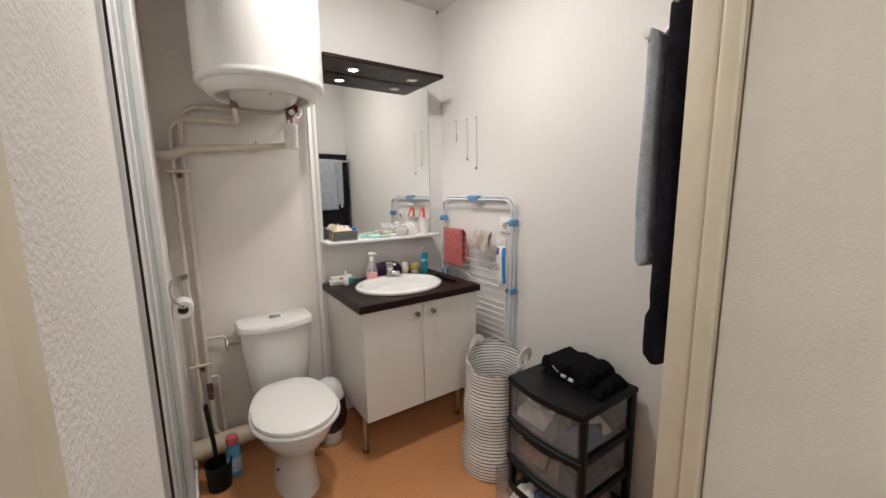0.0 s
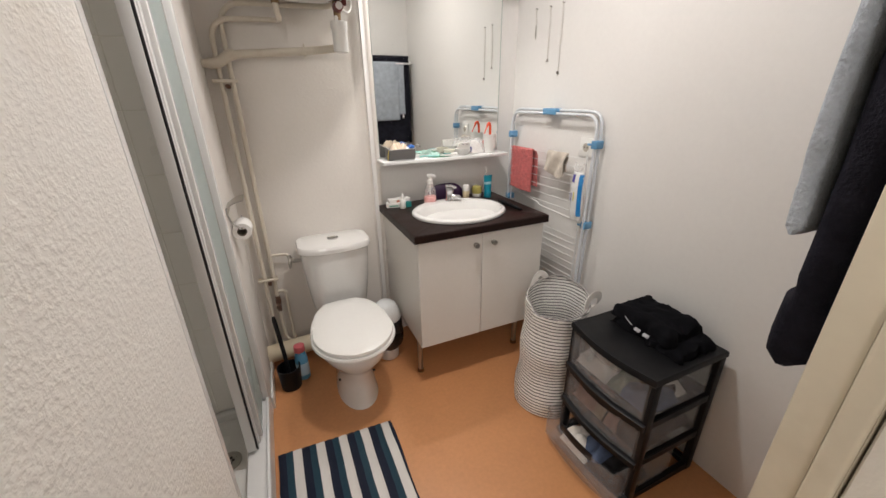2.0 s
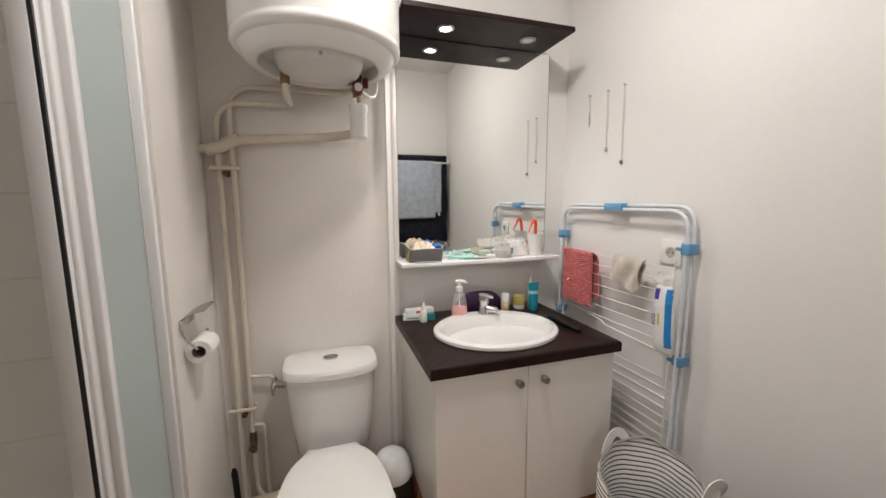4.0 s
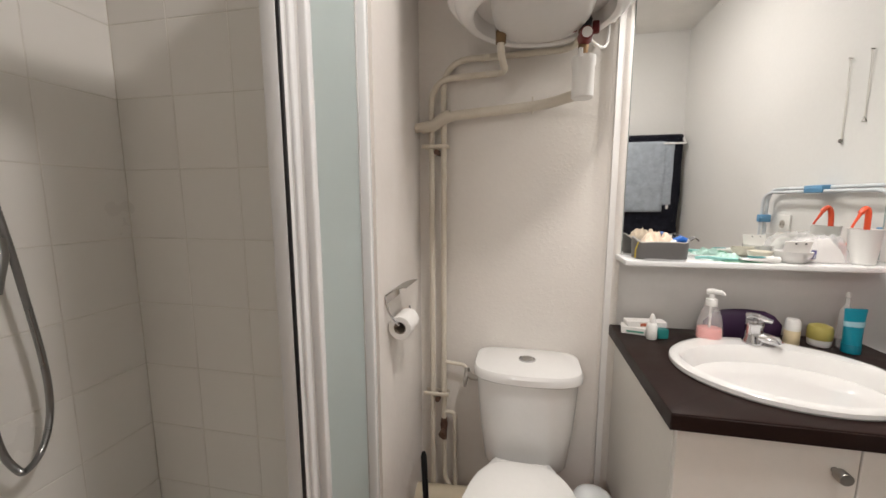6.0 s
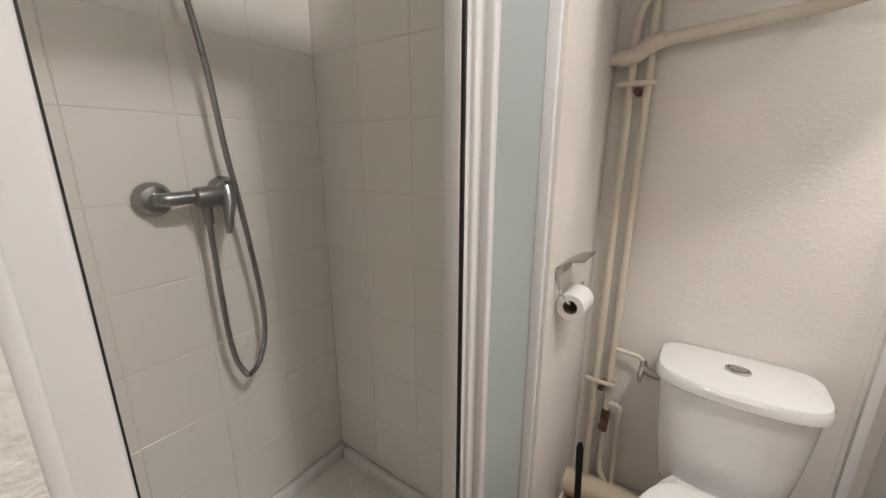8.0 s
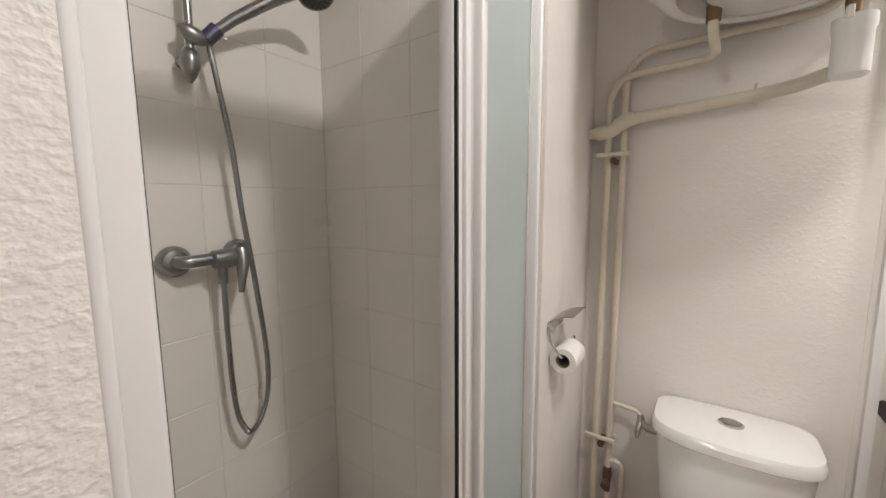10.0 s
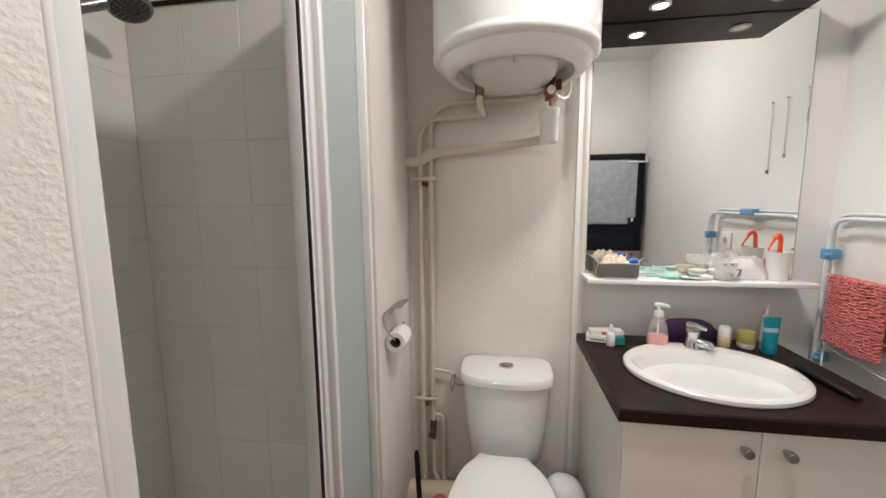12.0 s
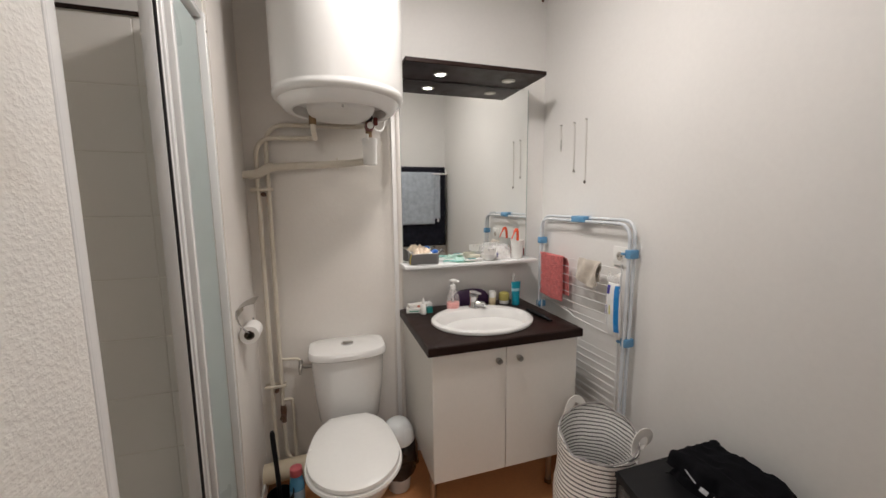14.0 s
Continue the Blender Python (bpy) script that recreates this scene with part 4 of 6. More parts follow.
part("bottle", loft([[(0.050 + a * math.cos(t), 1.970 + b * math.sin(t), z) for t in (2 * math.pi * i / 24 for i in range(24))] for a, b, z in ((0.028, 0.022, 0.0), (0.032, 0.026, 0.006), (0.032, 0.026, 0.12), (0.028, 0.022, 0.15), (0.022, 0.018, 0.172))]), BLUEBOTTLE, spray)
part("label", loft([[(0.050 + a * math.cos(t), 1.970 + b * math.sin(t), z) for t in (2 * math.pi * i / 24 for i in range(24))] for a, b, z in ((0.0325, 0.0265, 0.03), (0.0327, 0.0267, 0.032), (0.0327, 0.0267, 0.10), (0.0325, 0.0265, 0.102))]), surf("pale_blue_label", (0.42, 0.58, 0.70), 0.4), spray)
part("cap", lathe([(0.026, 0.172), (0.028, 0.176), (0.026, 0.205), (0.018, 0.210)], 0.050, 1.970, 22), CORAL, spray)

bin_ob = thing("waste_bin", (0.514, 1.957, 0), "small white swing-lid bin with black bag", "waste bin")
part("body", lathe([(0.0496, 0.0000), (0.0539, 0.0058), (0.0581, 0.0677), (0.0652, 0.1935), (0.0680, 0.2515)], 0.514, 1.957, 36), BINWHITE, bin_ob)
BINX, BINY = 0.514, 1.957


def bag_ring(r, z, n=44):
    out = []
    for k in range(n):
        a = 2 * math.pi * k / n
        g = r * (1 + 0.10 * noise.noise(Vector((math.cos(a) * 2.4, math.sin(a) * 2.4, z * 22))) + 0.035 * noise.noise(Vector((a * 6, z * 60, 1.0))))
        out.append((BINX + g * math.cos(a), BINY + g * math.sin(a), z + 0.006 * noise.noise(Vector((a * 3, z * 9, 4.0)))))
    return out


part("bag", loft([bag_ring(0.064, 0.074), bag_ring(0.074, 0.084), bag_ring(0.083, 0.110), bag_ring(0.086, 0.140), bag_ring(0.087, 0.170), bag_ring(0.085, 0.200), bag_ring(0.082, 0.230), bag_ring(0.078, 0.256), bag_ring(0.072, 0.262)]), BAGBLACK, bin_ob, "crumpled black bin bag")
part("lid", lathe([(0.0785, 0.2535), (0.0805, 0.2593), (0.0785, 0.2757), (0.0720, 0.3048), (0.0575, 0.3338), (0.0350, 0.3512), (0.0085, 0.3570)], 0.514, 1.957, 36), BINWHITE, bin_ob, "domed white lid")
solid("red_cap", lathe([(0.018, 0.0), (0.020, 0.01), (0.020, 0.20), (0.016, 0.216), (0.006, 0.22)], 0.428, 2.12, 20), REDBALL, "red bottle standing behind the toilet", "bottle")


def rug_fn(u, v):
    x, y = -0.098 + 0.476 * u, 0.78 + 0.722 * v
    x += 0.004 * math.sin(v * 9)
    edge = min(u, 1 - u) * 0.476
    edge = min(edge, min(v, 1 - v) * 0.722)
    s = ((x + 0.0005) / 0.0925) % 1.0
    ridge = 0.0025 * abs(math.sin(math.pi * (s / 0.31 if s < 0.62 else (s - 0.62) / 0.38)))
    return x, y - 0.024 * u * 0.9 + 0.012, 0.007 + 0.006 * min(1, edge / 0.012) + ridge + wob(x, y, 0, 90, 0.0018)


solid("bath_mat", sheet(rug_fn, 110, 90, 0.006), RUGMAT, "navy, teal and white striped bath mat on the floor", "bath mat")

# striped laundry basket
KX, KY = 1.148, 1.345


def basket_ring(r, z, dx=0.0, dy=0.0, n=56, amp=0.0065):
    out = []
    for k in range(n):
        a = 2 * math.pi * k / n
        c, q = math.cos(a), math.sin(a)
        g = r + wob(c, q, z * 4, 1.6, amp)
        sag = 0.034 * (0.69 * c + 0.72 * q) * (z / 0.53) ** 2.5
        out.append((KX + dx + g * c, KY + dy + g * q, z + sag + (wob(c * 2, q * 2, 1, 1.0, 0.020) if z > 0.5 else 0)))
    return out


basket = thing("laundry_basket", (KX, KY, 0), "tall white canvas laundry basket with thin dark stripes", "laundry basket")
zs = [i / 30 for i in range(31)]
outer = [basket_ring(0.150 - 0.014 * z + 0.004 * math.sin(z * 14), 0.006 + 0.526 * z, -0.028 * (1 - z), -0.018 * (1 - z)) for z in zs]
inside = [basket_ring(0.146 - 0.014 * z + 0.004 * math.sin(z * 14), 0.012 + 0.520 * z, -0.028 * (1 - z), -0.018 * (1 - z)) for z in reversed(zs)]
part("body", loft([basket_ring(0.13, 0.0, -0.028, -0.018)] + outer + inside), BASKET, basket)
top_pts = [Vector(p) for p in basket_ring(0.1345, 0.534)]
part("hem", tube(top_pts, 0.0035, 8, closed=True), surf("dark_hem", (0.30, 0.28, 0.27), 0.9), basket, "bound dark upper edge")
STRAP = surf("white_cotton_strap", (0.82, 0.79, 0.75), 0.95, bump=0.4, bscale=500, dist=0.002)
for ang, lean, twist in ((84, 0.010, 0.0), (-50, 0.014, 0.85)):
    a = radians(ang)
    ca, sa = math.cos(a), math.sin(a)

    def strap_fn(u, v, ca=ca, sa=sa, lean=lean, twist=twist):
        t = math.pi * u
        w = (v - 0.5) * 0.031
        side, rise = (0.042 + w) * math.cos(t), (0.078 + w) * math.sin(t)
        turn = twist * math.sin(t) ** 0.5 if 0 < u < 1 else 0.0
        out = 0.137 + lean * math.sin(t) + side * math.sin(turn)
        along = side * math.cos(turn)
        return KX + out * ca - along * sa, KY + out * sa + along * ca, 0.508 + rise - 0.012 * (1 - math.sin(t))

    part("handle", sheet(strap_fn, 22, 3, 0.003), STRAP, basket, "white cotton strap handle")

# drawer tower
DX0, DX1, DY0, DY1 = 1.042, 1.398, 0.772, 1.142
tower = thing("drawer_tower", (1.22, 0.957, 0), "black plastic drawer tower, lowest drawer pulled open", "drawer unit")


def top_ring(z, grow):
    n = 14
    pts = [(DX1 + grow, DY0 - grow), (DX1 + grow, DY1 + grow)]
    bow = [(DX0 - grow - 0.028 * math.sin(math.pi * k / n), DY1 + grow - (DY1 - DY0 + 2 * grow) * k / n) for k in range(n + 1)]
    return [(x, y, z) for x, y in pts + bow]


part("top", loft([top_ring(0.531, -0.004), top_ring(0.536, 0.0), top_ring(0.552, 0.0), top_ring(0.558, -0.004), top_ring(0.556, -0.016)]), BLACKPLASTIC, tower)
LEVELS = (0.018, 0.190, 0.362, 0.531)
for x in (DX0 + 0.004, DX1 - 0.036):
    for y in (DY0 + 0.001, DY1 - 0.027):
        part("post", box(x, x + 0.032, y, y + 0.026, 0.0, 0.532, 0.004, 2), BLACKPLASTIC, tower)
for z in LEVELS[:3]:
    part("tier_frame", box(DX0 + 0.006, DX1 - 0.004, DY0 + 0.003, DY0 + 0.024, z - 0.016, z + 0.016, 0.003), BLACKPLASTIC, tower)
    part("tier_frame", box(DX0 + 0.006, DX1 - 0.004, DY1 - 0.024, DY1 - 0.003, z - 0.016, z + 0.016, 0.003), BLACKPLASTIC, tower)
    part("tier_frame", loft([[(DX0 - 0.024 * math.sin(math.pi * k / 12) + dx, DY0 + 0.004 + (DY1 - DY0 - 0.008) * k / 12, z + dz) for dx, dz in ((0.0, -0.014), (-0.006, -0.012), (-0.006, 0.010), (0.0, 0.013), (0.03, 0.013), (0.03, -0.014))] for k in range(13)]), BLACKPLASTIC, tower)
    part("tier_frame", box(DX1 - 0.03, DX1 - 0.002, DY0 + 0.025, DY1 - 0.025, z - 0.014, z + 0.014, 0.003), BLACKPLASTIC, tower)


def drawer(z0, z1, pull, clothes, recess=True):
    x0, x1, y0, y1 = DX0 + 0.006 - pull, DX1 - 0.045 - pull, DY0 + 0.016, DY1 - 0.016
    ob = part("drawer", sheet(lambda u, v: (x0 - 0.020 * math.sin(math.pi * u), y0 + (y1 - y0) * u, z0 + (z1 - z0 - (0.024 * max(0, math.sin(math.pi * (u - 0.25) / 0.5)) ** 0.5 if 0.25 < u < 0.75 else 0.0)) * v), 32, 6, 0.003), CLEARPP, tower, "translucent plastic drawer holding folded clothes")
    part("drawer_side", box(x0, x1, y0, y0 + 0.003, z0, z1), CLEARPP, ob)
    part("drawer_side", box(x0, x1, y1 - 0.003, y1, z0, z1), CLEARPP, ob)
    part("drawer_bottom", box(x0, x1, y0 + 0.004, y1 - 0.004, z0, z0 + 0.003), CLEARPP, ob)
    part("drawer_back", box(x1, x1 + 0.003, y0, y1, z0, z1), CLEARPP, ob)
    if recess:
        part("handle_recess", sheet(lambda u, v: (x0 + 0.006 - 0.020 * math.sin(math.pi * (0.26 + 0.48 * u)), y0 + (y1 - y0) * (0.26 + 0.48 * u), z1 - 0.026 + 0.030 * v), 16, 2, 0.006), BLACKPLASTIC, ob, "dark hand recess under the tier")
    for n, (cx, cy, rx, ry, h, m) in enumerate(clothes):
        def lump(u, v):
            a, b = 2 * u - 1, 2 * v - 1
            f = max(0.0, (1 - abs(a) ** 2.6) * (1 - abs(b) ** 2.6)) ** 0.45
            px, py = x0 + 0.01 + cx + rx * a, y0 + cy + ry * b
            return px, py, z0 + 0.005 + h * f * (0.8 + 0.9 * noise.noise(Vector((px * 22, py * 22, n * 3 + z0 * 9))))
        solid("folded_clothes", sheet(lump, 18, 18, 0.002), m, "crumpled clothing seen through a translucent drawer", "clothes", group="clothes in the drawers")


C_WHITE = surf("white_garment", (0.80, 0.77, 0.73), 0.95, vary=0.15, vscale=30)
C_BLUE = surf("blue_garment", (0.10, 0.14, 0.24), 0.95, vary=0.2, vscale=30)
C_GREEN = surf("grey_green_garment", (0.22, 0.26, 0.20), 0.95, vary=0.2, vscale=30)
C_DARK = surf("dark_garment", (0.03, 0.028, 0.03), 0.95, vary=0.3, vscale=30)
C_ROSE = surf("rose_beige_garment", (0.42, 0.24, 0.19), 0.95, vary=0.25, vscale=30)
C_TAN = surf("tan_garment", (0.42, 0.31, 0.20), 0.95, vary=0.25, vscale=30)
drawer(0.384, 0.526, 0.0, [(0.07, 0.25, 0.065, 0.075, 0.10, C_WHITE), (0.07, 0.19, 0.05, 0.03, 0.11, C_WHITE), (0.06, 0.145, 0.05, 0.03, 0.085, C_GREEN), (0.09, 0.08, 0.08, 0.075, 0.055, C_BLUE), (0.20, 0.17, 0.10, 0.15, 0.08, C_DARK), (0.17, 0.06, 0.06, 0.04, 0.075, C_WHITE)], False)
drawer(0.212, 0.352, 0.0, [(0.08, 0.26, 0.07, 0.065, 0.08, C_ROSE), (0.08, 0.11, 0.07, 0.10, 0.07, C_DARK), (0.05, 0.19, 0.04, 0.025, 0.10, C_TAN), (0.05, 0.13, 0.04, 0.03, 0.08, C_ROSE), (0.20, 0.17, 0.10, 0.15, 0.08, C_DARK)])
drawer(0.036, 0.176, 0.085, [(0.08, 0.22, 0.06, 0.07, 0.07, C_WHITE), (0.11, 0.16, 0.07, 0.05, 0.10, C_BLUE), (0.12, 0.08, 0.09, 0.07, 0.05, C_DARK)])


def fold_fn(u, v, x0=1.19, y0=0.800, lx=0.19, ly=0.30, z=0.560, h=0.05, seed=0.0):
    a, b = 2 * u - 1, 2 * v - 1
    px, py = x0 + lx * u + 0.030 * noise.noise(Vector((v * 6, u * 3, seed))), y0 + ly * v + 0.022 * noise.noise(Vector((u * 5, v * 3, seed + 5)))
    f = max(0.0, (1 - abs(a) ** 9) * (1 - abs(b) ** 9)) ** 0.32
    return px, py, z + h * f * (0.82 + 0.45 * noise.noise(Vector((px * 13, py * 9, seed))) + 0.34 * (0.5 - abs(noise.noise(Vector((px * 30, py * 22, seed))))))


pile = thing("folded_garment", (1.27, 0.94, 0.558), "black folded sports garment with small white marks", "clothes")
part("lower_fold", sheet(lambda u, v: fold_fn(u, v, 1.180, 0.80, 0.195, 0.285, 0.559, 0.034, 2.0), 34, 40, 0.003), BLACKCLOTH, pile)
part("upper_fold", sheet(lambda u, v: fold_fn(u, v, 1.190, 0.85, 0.185, 0.245, 0.586, 0.050, 7.0), 34, 40, 0.003), BLACKCLOTH, pile)
WHITEMARK = surf("grey_white_print", (0.42, 0.42, 0.44), 0.9, vary=0.3, vscale=120)
for k in range(2):
    part("print", moved(sheet(lambda u, v: (0.012 * (u - 0.5), 0.023 * (v - 0.5), 0.003 * math.sin(3.1 * v)), 3, 4, 0.002), Matrix.Translation((1.181, 0.968 - 0.036 * k, 0.588 - 0.003 * k)) @ Matrix.Rotation(radians(-50), 4, "Y")), WHITEMARK, pile, "small white print")

part("drawstring", tube(smooth_line([(1.196, 1.052, 0.612), (1.190, 1.035, 0.608), (1.184, 1.012, 0.600), (1.181, 0.992, 0.594)]), 0.0016, 6), WHITEMARK, pile, "thin pale drawstring")

# ---- drying rack folded against the wall ----
rack = thing("drying_rack", (1.39, 1.8, 0), "pale blue-grey folding drying rack leaning folded against the wall", "drying rack")
RX0, RX1 = 1.384, 1.405
YA, YB = 1.459, 2.122
for x, top, ya, yb in ((RX0, 1.287, YA + 0.020, YB - 0.004), (RX1, 1.302, YA + 0.016, YB + 0.012)):
    part("frame_tube", tube(fillet([(x - 0.02, ya, 0.01), (x, ya, top), (x, yb, top), (x - 0.02, yb, 0.01)], 0.07, 10), 0.0072, 12), RACKTUBE, rack)
for y in (YA + 0.046, YB - 0.045):
    part("wing_tube", rod((RX0 - 0.016, y, 0.30), (RX0 - 0.012, y, 1.125), 0.003, 8), RACKWIRE, rack)
WIRES = [1.103, 1.062, 1.020, 0.978, 0.935, 0.892, 0.850, 0.690, 0.655, 0.620, 0.585, 0.55, 0.515, 0.48, 0.445, 0.41, 0.375, 0.34]
for k, z in enumerate(WIRES):
    part("wire", tube([(RX0 - 0.014, YA + 0.046, z), (RX0 - 0.016, (YA + YB) / 2, z - 0.003), (RX0 - 0.014, YB - 0.045, z)], 0.0018, 6), RACKWIRE, rack)
for k, z in enumerate(WIRES[7:]):
    part("wire", tube([(RX1 - 0.002, YA + 0.02, z + 0.017), (RX1 - 0.004, (YA + YB) / 2, z + 0.013), (RX1 - 0.002, YB - 0.02, z + 0.016)], 0.0018, 6), RACKWIRE, rack)
part("wire", tube(smooth_line([(RX0 - 0.018, YB - 0.05, 0.858), (RX0 - 0.02, 1.90, 0.842), (RX0 - 0.02, 1.82, 0.836), (RX0 - 0.02, 1.795, 0.824), (RX0 - 0.02, 1.76, 0.822), (RX0 - 0.018, YA + 0.06, 0.812)]), 0.0026, 8), RACKWIRE, rack)
for y, z, ly, lz in ((1.795, 1.296, 0.095, 0.030), (YA + 0.018, 1.168, 0.030, 0.036), (YB, 1.165, 0.030, 0.036), (YA + 0.020, 0.798, 0.030, 0.036), (YB, 0.800, 0.030, 0.036)):
    part("clip", box(RX0 - 0.013, RX1 + 0.013, y - ly / 2, y + ly / 2, z - lz / 2, z + lz / 2, 0.005, 2), CLIPBLUE, rack, "blue plastic clip")
    if ly < 0.05:
        part("clip", box(RX0 - 0.020, RX0 - 0.006, y + (0.01 if y < 1.8 else -0.03), y + (0.03 if y < 1.8 else -0.01), z - 0.005, z + 0.005, 0.003), CLIPBLUE, rack)

# cloths on the rack
WX = RX0 - 0.016
cloth = thing("microfibre_cloth", (WX, 1.96, 0.86), "coral red shaggy microfibre cloth folded over the rack", "cloth")


def red_fn(u, v):
    y = 1.872 + 0.190 * u + 0.012 * (v - 0.5)
    if v < 0.62:
        t = v / 0.62
        return WX - 0.014 - 0.006 * math.sin(u * 5), y - 0.004 * t, 0.878 + 0.228 * t
    t = (v - 0.62) / 0.38
    return WX - 0.014 + 0.03 * math.sin(math.pi * min(1, t * 4) / 2), y - 0.02 * t, 1.106 + 0.012 * math.sin(math.pi * min(1, t * 3)) - 0.20 * t


part("cloth", sheet(red_fn, 20, 24, 0.004), REDCLOTH, cloth)
pile_bm = fresh()
rng = random.Random(4)
for i in range(25):
    for j in range(30):
        u, v = (j + 0.5 + rng.uniform(-0.25, 0.25)) / 30, 0.012 + 0.62 * (i + 0.5 + 0.25 * math.sin(j * 0.5) + rng.uniform(-0.22, 0.22)) / 25
        p = Vector(red_fn(u, v)) + Vector((-0.004, 0, 0))
        lean = Vector((0, rng.uniform(0.004, 0.008), rng.uniform(-0.0055, 0.0045)))
        tip = Vector((-0.006 - rng.uniform(0, 0.004), 0, -0.003))
        tube([p - lean, p - lean * 0.5 + tip * 0.8, p + lean * 0.4 + tip, p + lean * 1.1 + tip * 0.5], 0.003, 6, pile_bm, radii=[0.0014, 0.0027, 0.0028, 0.0015])
part("chenille_layer", pile_bm, REDCLOTH, cloth, "shaggy chenille tufts")


def beige_fn(u, v):
    y = 1.622 + 0.146 * u
    drop = 0.100 - 0.030 * (1 - u) * (1.0 if v > 0 else 0)
    t = abs(v - 0.5) * 2
    z = 1.108 - (drop + 0.014 * math.sin(u * 4 + v * 2) + 0.012 * noise.noise(Vector((u * 3, v * 2, 3)))) * t
    return WX + (-0.008 if v < 0.5 else 0.010) * min(1, t * 4) + 0.006 * math.sin(u * 9 + z * 40), y + (0.012 * math.sin(t * 2) if u < 0.15 else 0), z + (0.004 if t < 0.1 else 0)


solid("face_cloth", sheet(beige_fn, 22, 20, 0.004), BEIGECLOTH, "beige face cloth draped over the rack wire", "cloth")
pack = thing("cotton_pad_pack", (WX - 0.02, 1.545, 0.80), "white plastic pack with blue stripe hung on the rack", "packet")
PK = Matrix.Translation((WX - 0.012, 1.520, 0.944)) @ Matrix.Rotation(radians(-2), 4, "X")


PW, PD = 0.036, 0.016


def pack_depth(y, t):
    w = PW * (1 - 0.10 * abs(2 * t - 1) ** 3)
    s = min(1.0, (abs(y) / w)) ** (1 / 0.6)
    return PD * max(0.12, (1 - abs(2 * t - 1) ** 4)) ** 0.5 * math.sqrt(max(0.0, 1 - s * s))


def pack_patch(y0, y1, t0, t1, m, label):
    """A print that follows the front of the pack."""
    def fn(u, v):
        y, t = y0 + (y1 - y0) * u, t0 + (t1 - t0) * v
        return -pack_depth(y, t) - 0.0012, y, -0.125 + 0.223 * t
    part("print", moved(sheet(fn, 6, 10, -0.0006), PK), m, pack, label)


rings = []
for k in range(13):
    t = k / 12
    w = PW * (1 - 0.10 * abs(2 * t - 1) ** 3)
    dd = PD * max(0.12, (1 - abs(2 * t - 1) ** 4)) ** 0.5
    rings.append([(dd * math.cos(a), w * math.copysign(abs(math.sin(a)) ** 0.6, math.sin(a)), -0.125 + 0.223 * t) for a in (2 * math.pi * i / 32 for i in range(32))])
part("film", moved(loft(rings), PK), surf("white_pack_film", (0.74, 0.74, 0.73), 0.3, bump=0.4, bscale=40, dist=0.004), pack)
pack_patch(-0.0345, -0.016, 0.10, 0.97, surf("blue_pack_print", (0.02, 0.22, 0.55), 0.3), "blue printed stripe")
pack_patch(0.008, 0.026, 0.80, 0.96, surf("violet_print", (0.06, 0.05, 0.30), 0.4), "dark blue printed label")
pack_patch(0.003, 0.009, 0.42, 0.60, surf("yellow_print", (0.55, 0.50, 0.05), 0.4), "yellow printed bar")
part("header", moved(sheet(lambda u, v: (0.004 * math.sin(v * 7 + u * 3), -0.032 + 0.064 * u + 0.006 * math.sin(v * 4), 0.096 + 0.042 * v + 0.006 * math.sin(u * 8)), 10, 5, 0.0008), PK), CLEAR, pack, "clear crumpled film header")
words = bpy.data.curves.new("word", "FONT")
words.body, words.size, words.extrude = "ECO", 0.019, 0.0004
tmp = bpy.data.objects.new("word", words)
me = bpy.data.meshes.new_from_object(tmp)
bpy.data.objects.remove(tmp)
wb = fresh()
wb.from_mesh(me)
moved(wb, PK @ Matrix.Translation((-0.0162, 0.011, -0.035)) @ Matrix(((0, 0, -1, 0), (0, -1, 0, 0), (1, 0, 0, 0), (0, 0, 0, 1))) @ Matrix.Translation((0, -0.021, 0)))
part("lettering", wb, surf("violet_lettering", (0.06, 0.05, 0.28), 0.4), pack, "dark blue lettering", smooth=False)

# wall socket and necklaces on the east wall
socket = thing("wall_socket", (E_, 1.567, 1.146), "white single wall socket", "socket")
part("plate", box(E_ - 0.010, E_ - 0.0005, 1.527, 1.608, 1.104, 1.187, 0.003, 2), PLASTICWHITE, socket)
SM = Matrix.Translation((E_ - 0.010, 1.567, 1.145)) @ Matrix.Rotation(radians(-90), 4, "Y")
part("well", moved(lathe([(0.024, 0.0), (0.024, 0.002), (0.020, 0.002), (0.019, 0.0012)], 0, 0, 28), SM), PLASTICWHITE, socket)
# White plastic again, coloured darker to give the recess its shade.
part("well_floor", moved(lathe([(0.019, 0.0006), (0.019, 0.0013), (0.001, 0.0013)], 0, 0, 28), SM), surf("shaded_socket_plastic", (0.46, 0.42, 0.36), 0.5), socket, "recess of the socket, its shade put into the colour")
for dy in (-0.009, 0.009):
    part("hole", moved(lathe([(0.003, 0.001), (0.003, 0.002), (0.001, 0.002)], dy, 0, 10), SM @ Matrix.Rotation(radians(90), 4, "Z")), RUBBER, socket)
part("pin", moved(rod((0.010, 0, 0.001), (0.010, 0, 0.009), 0.0022, 8), SM), STEEL, socket)
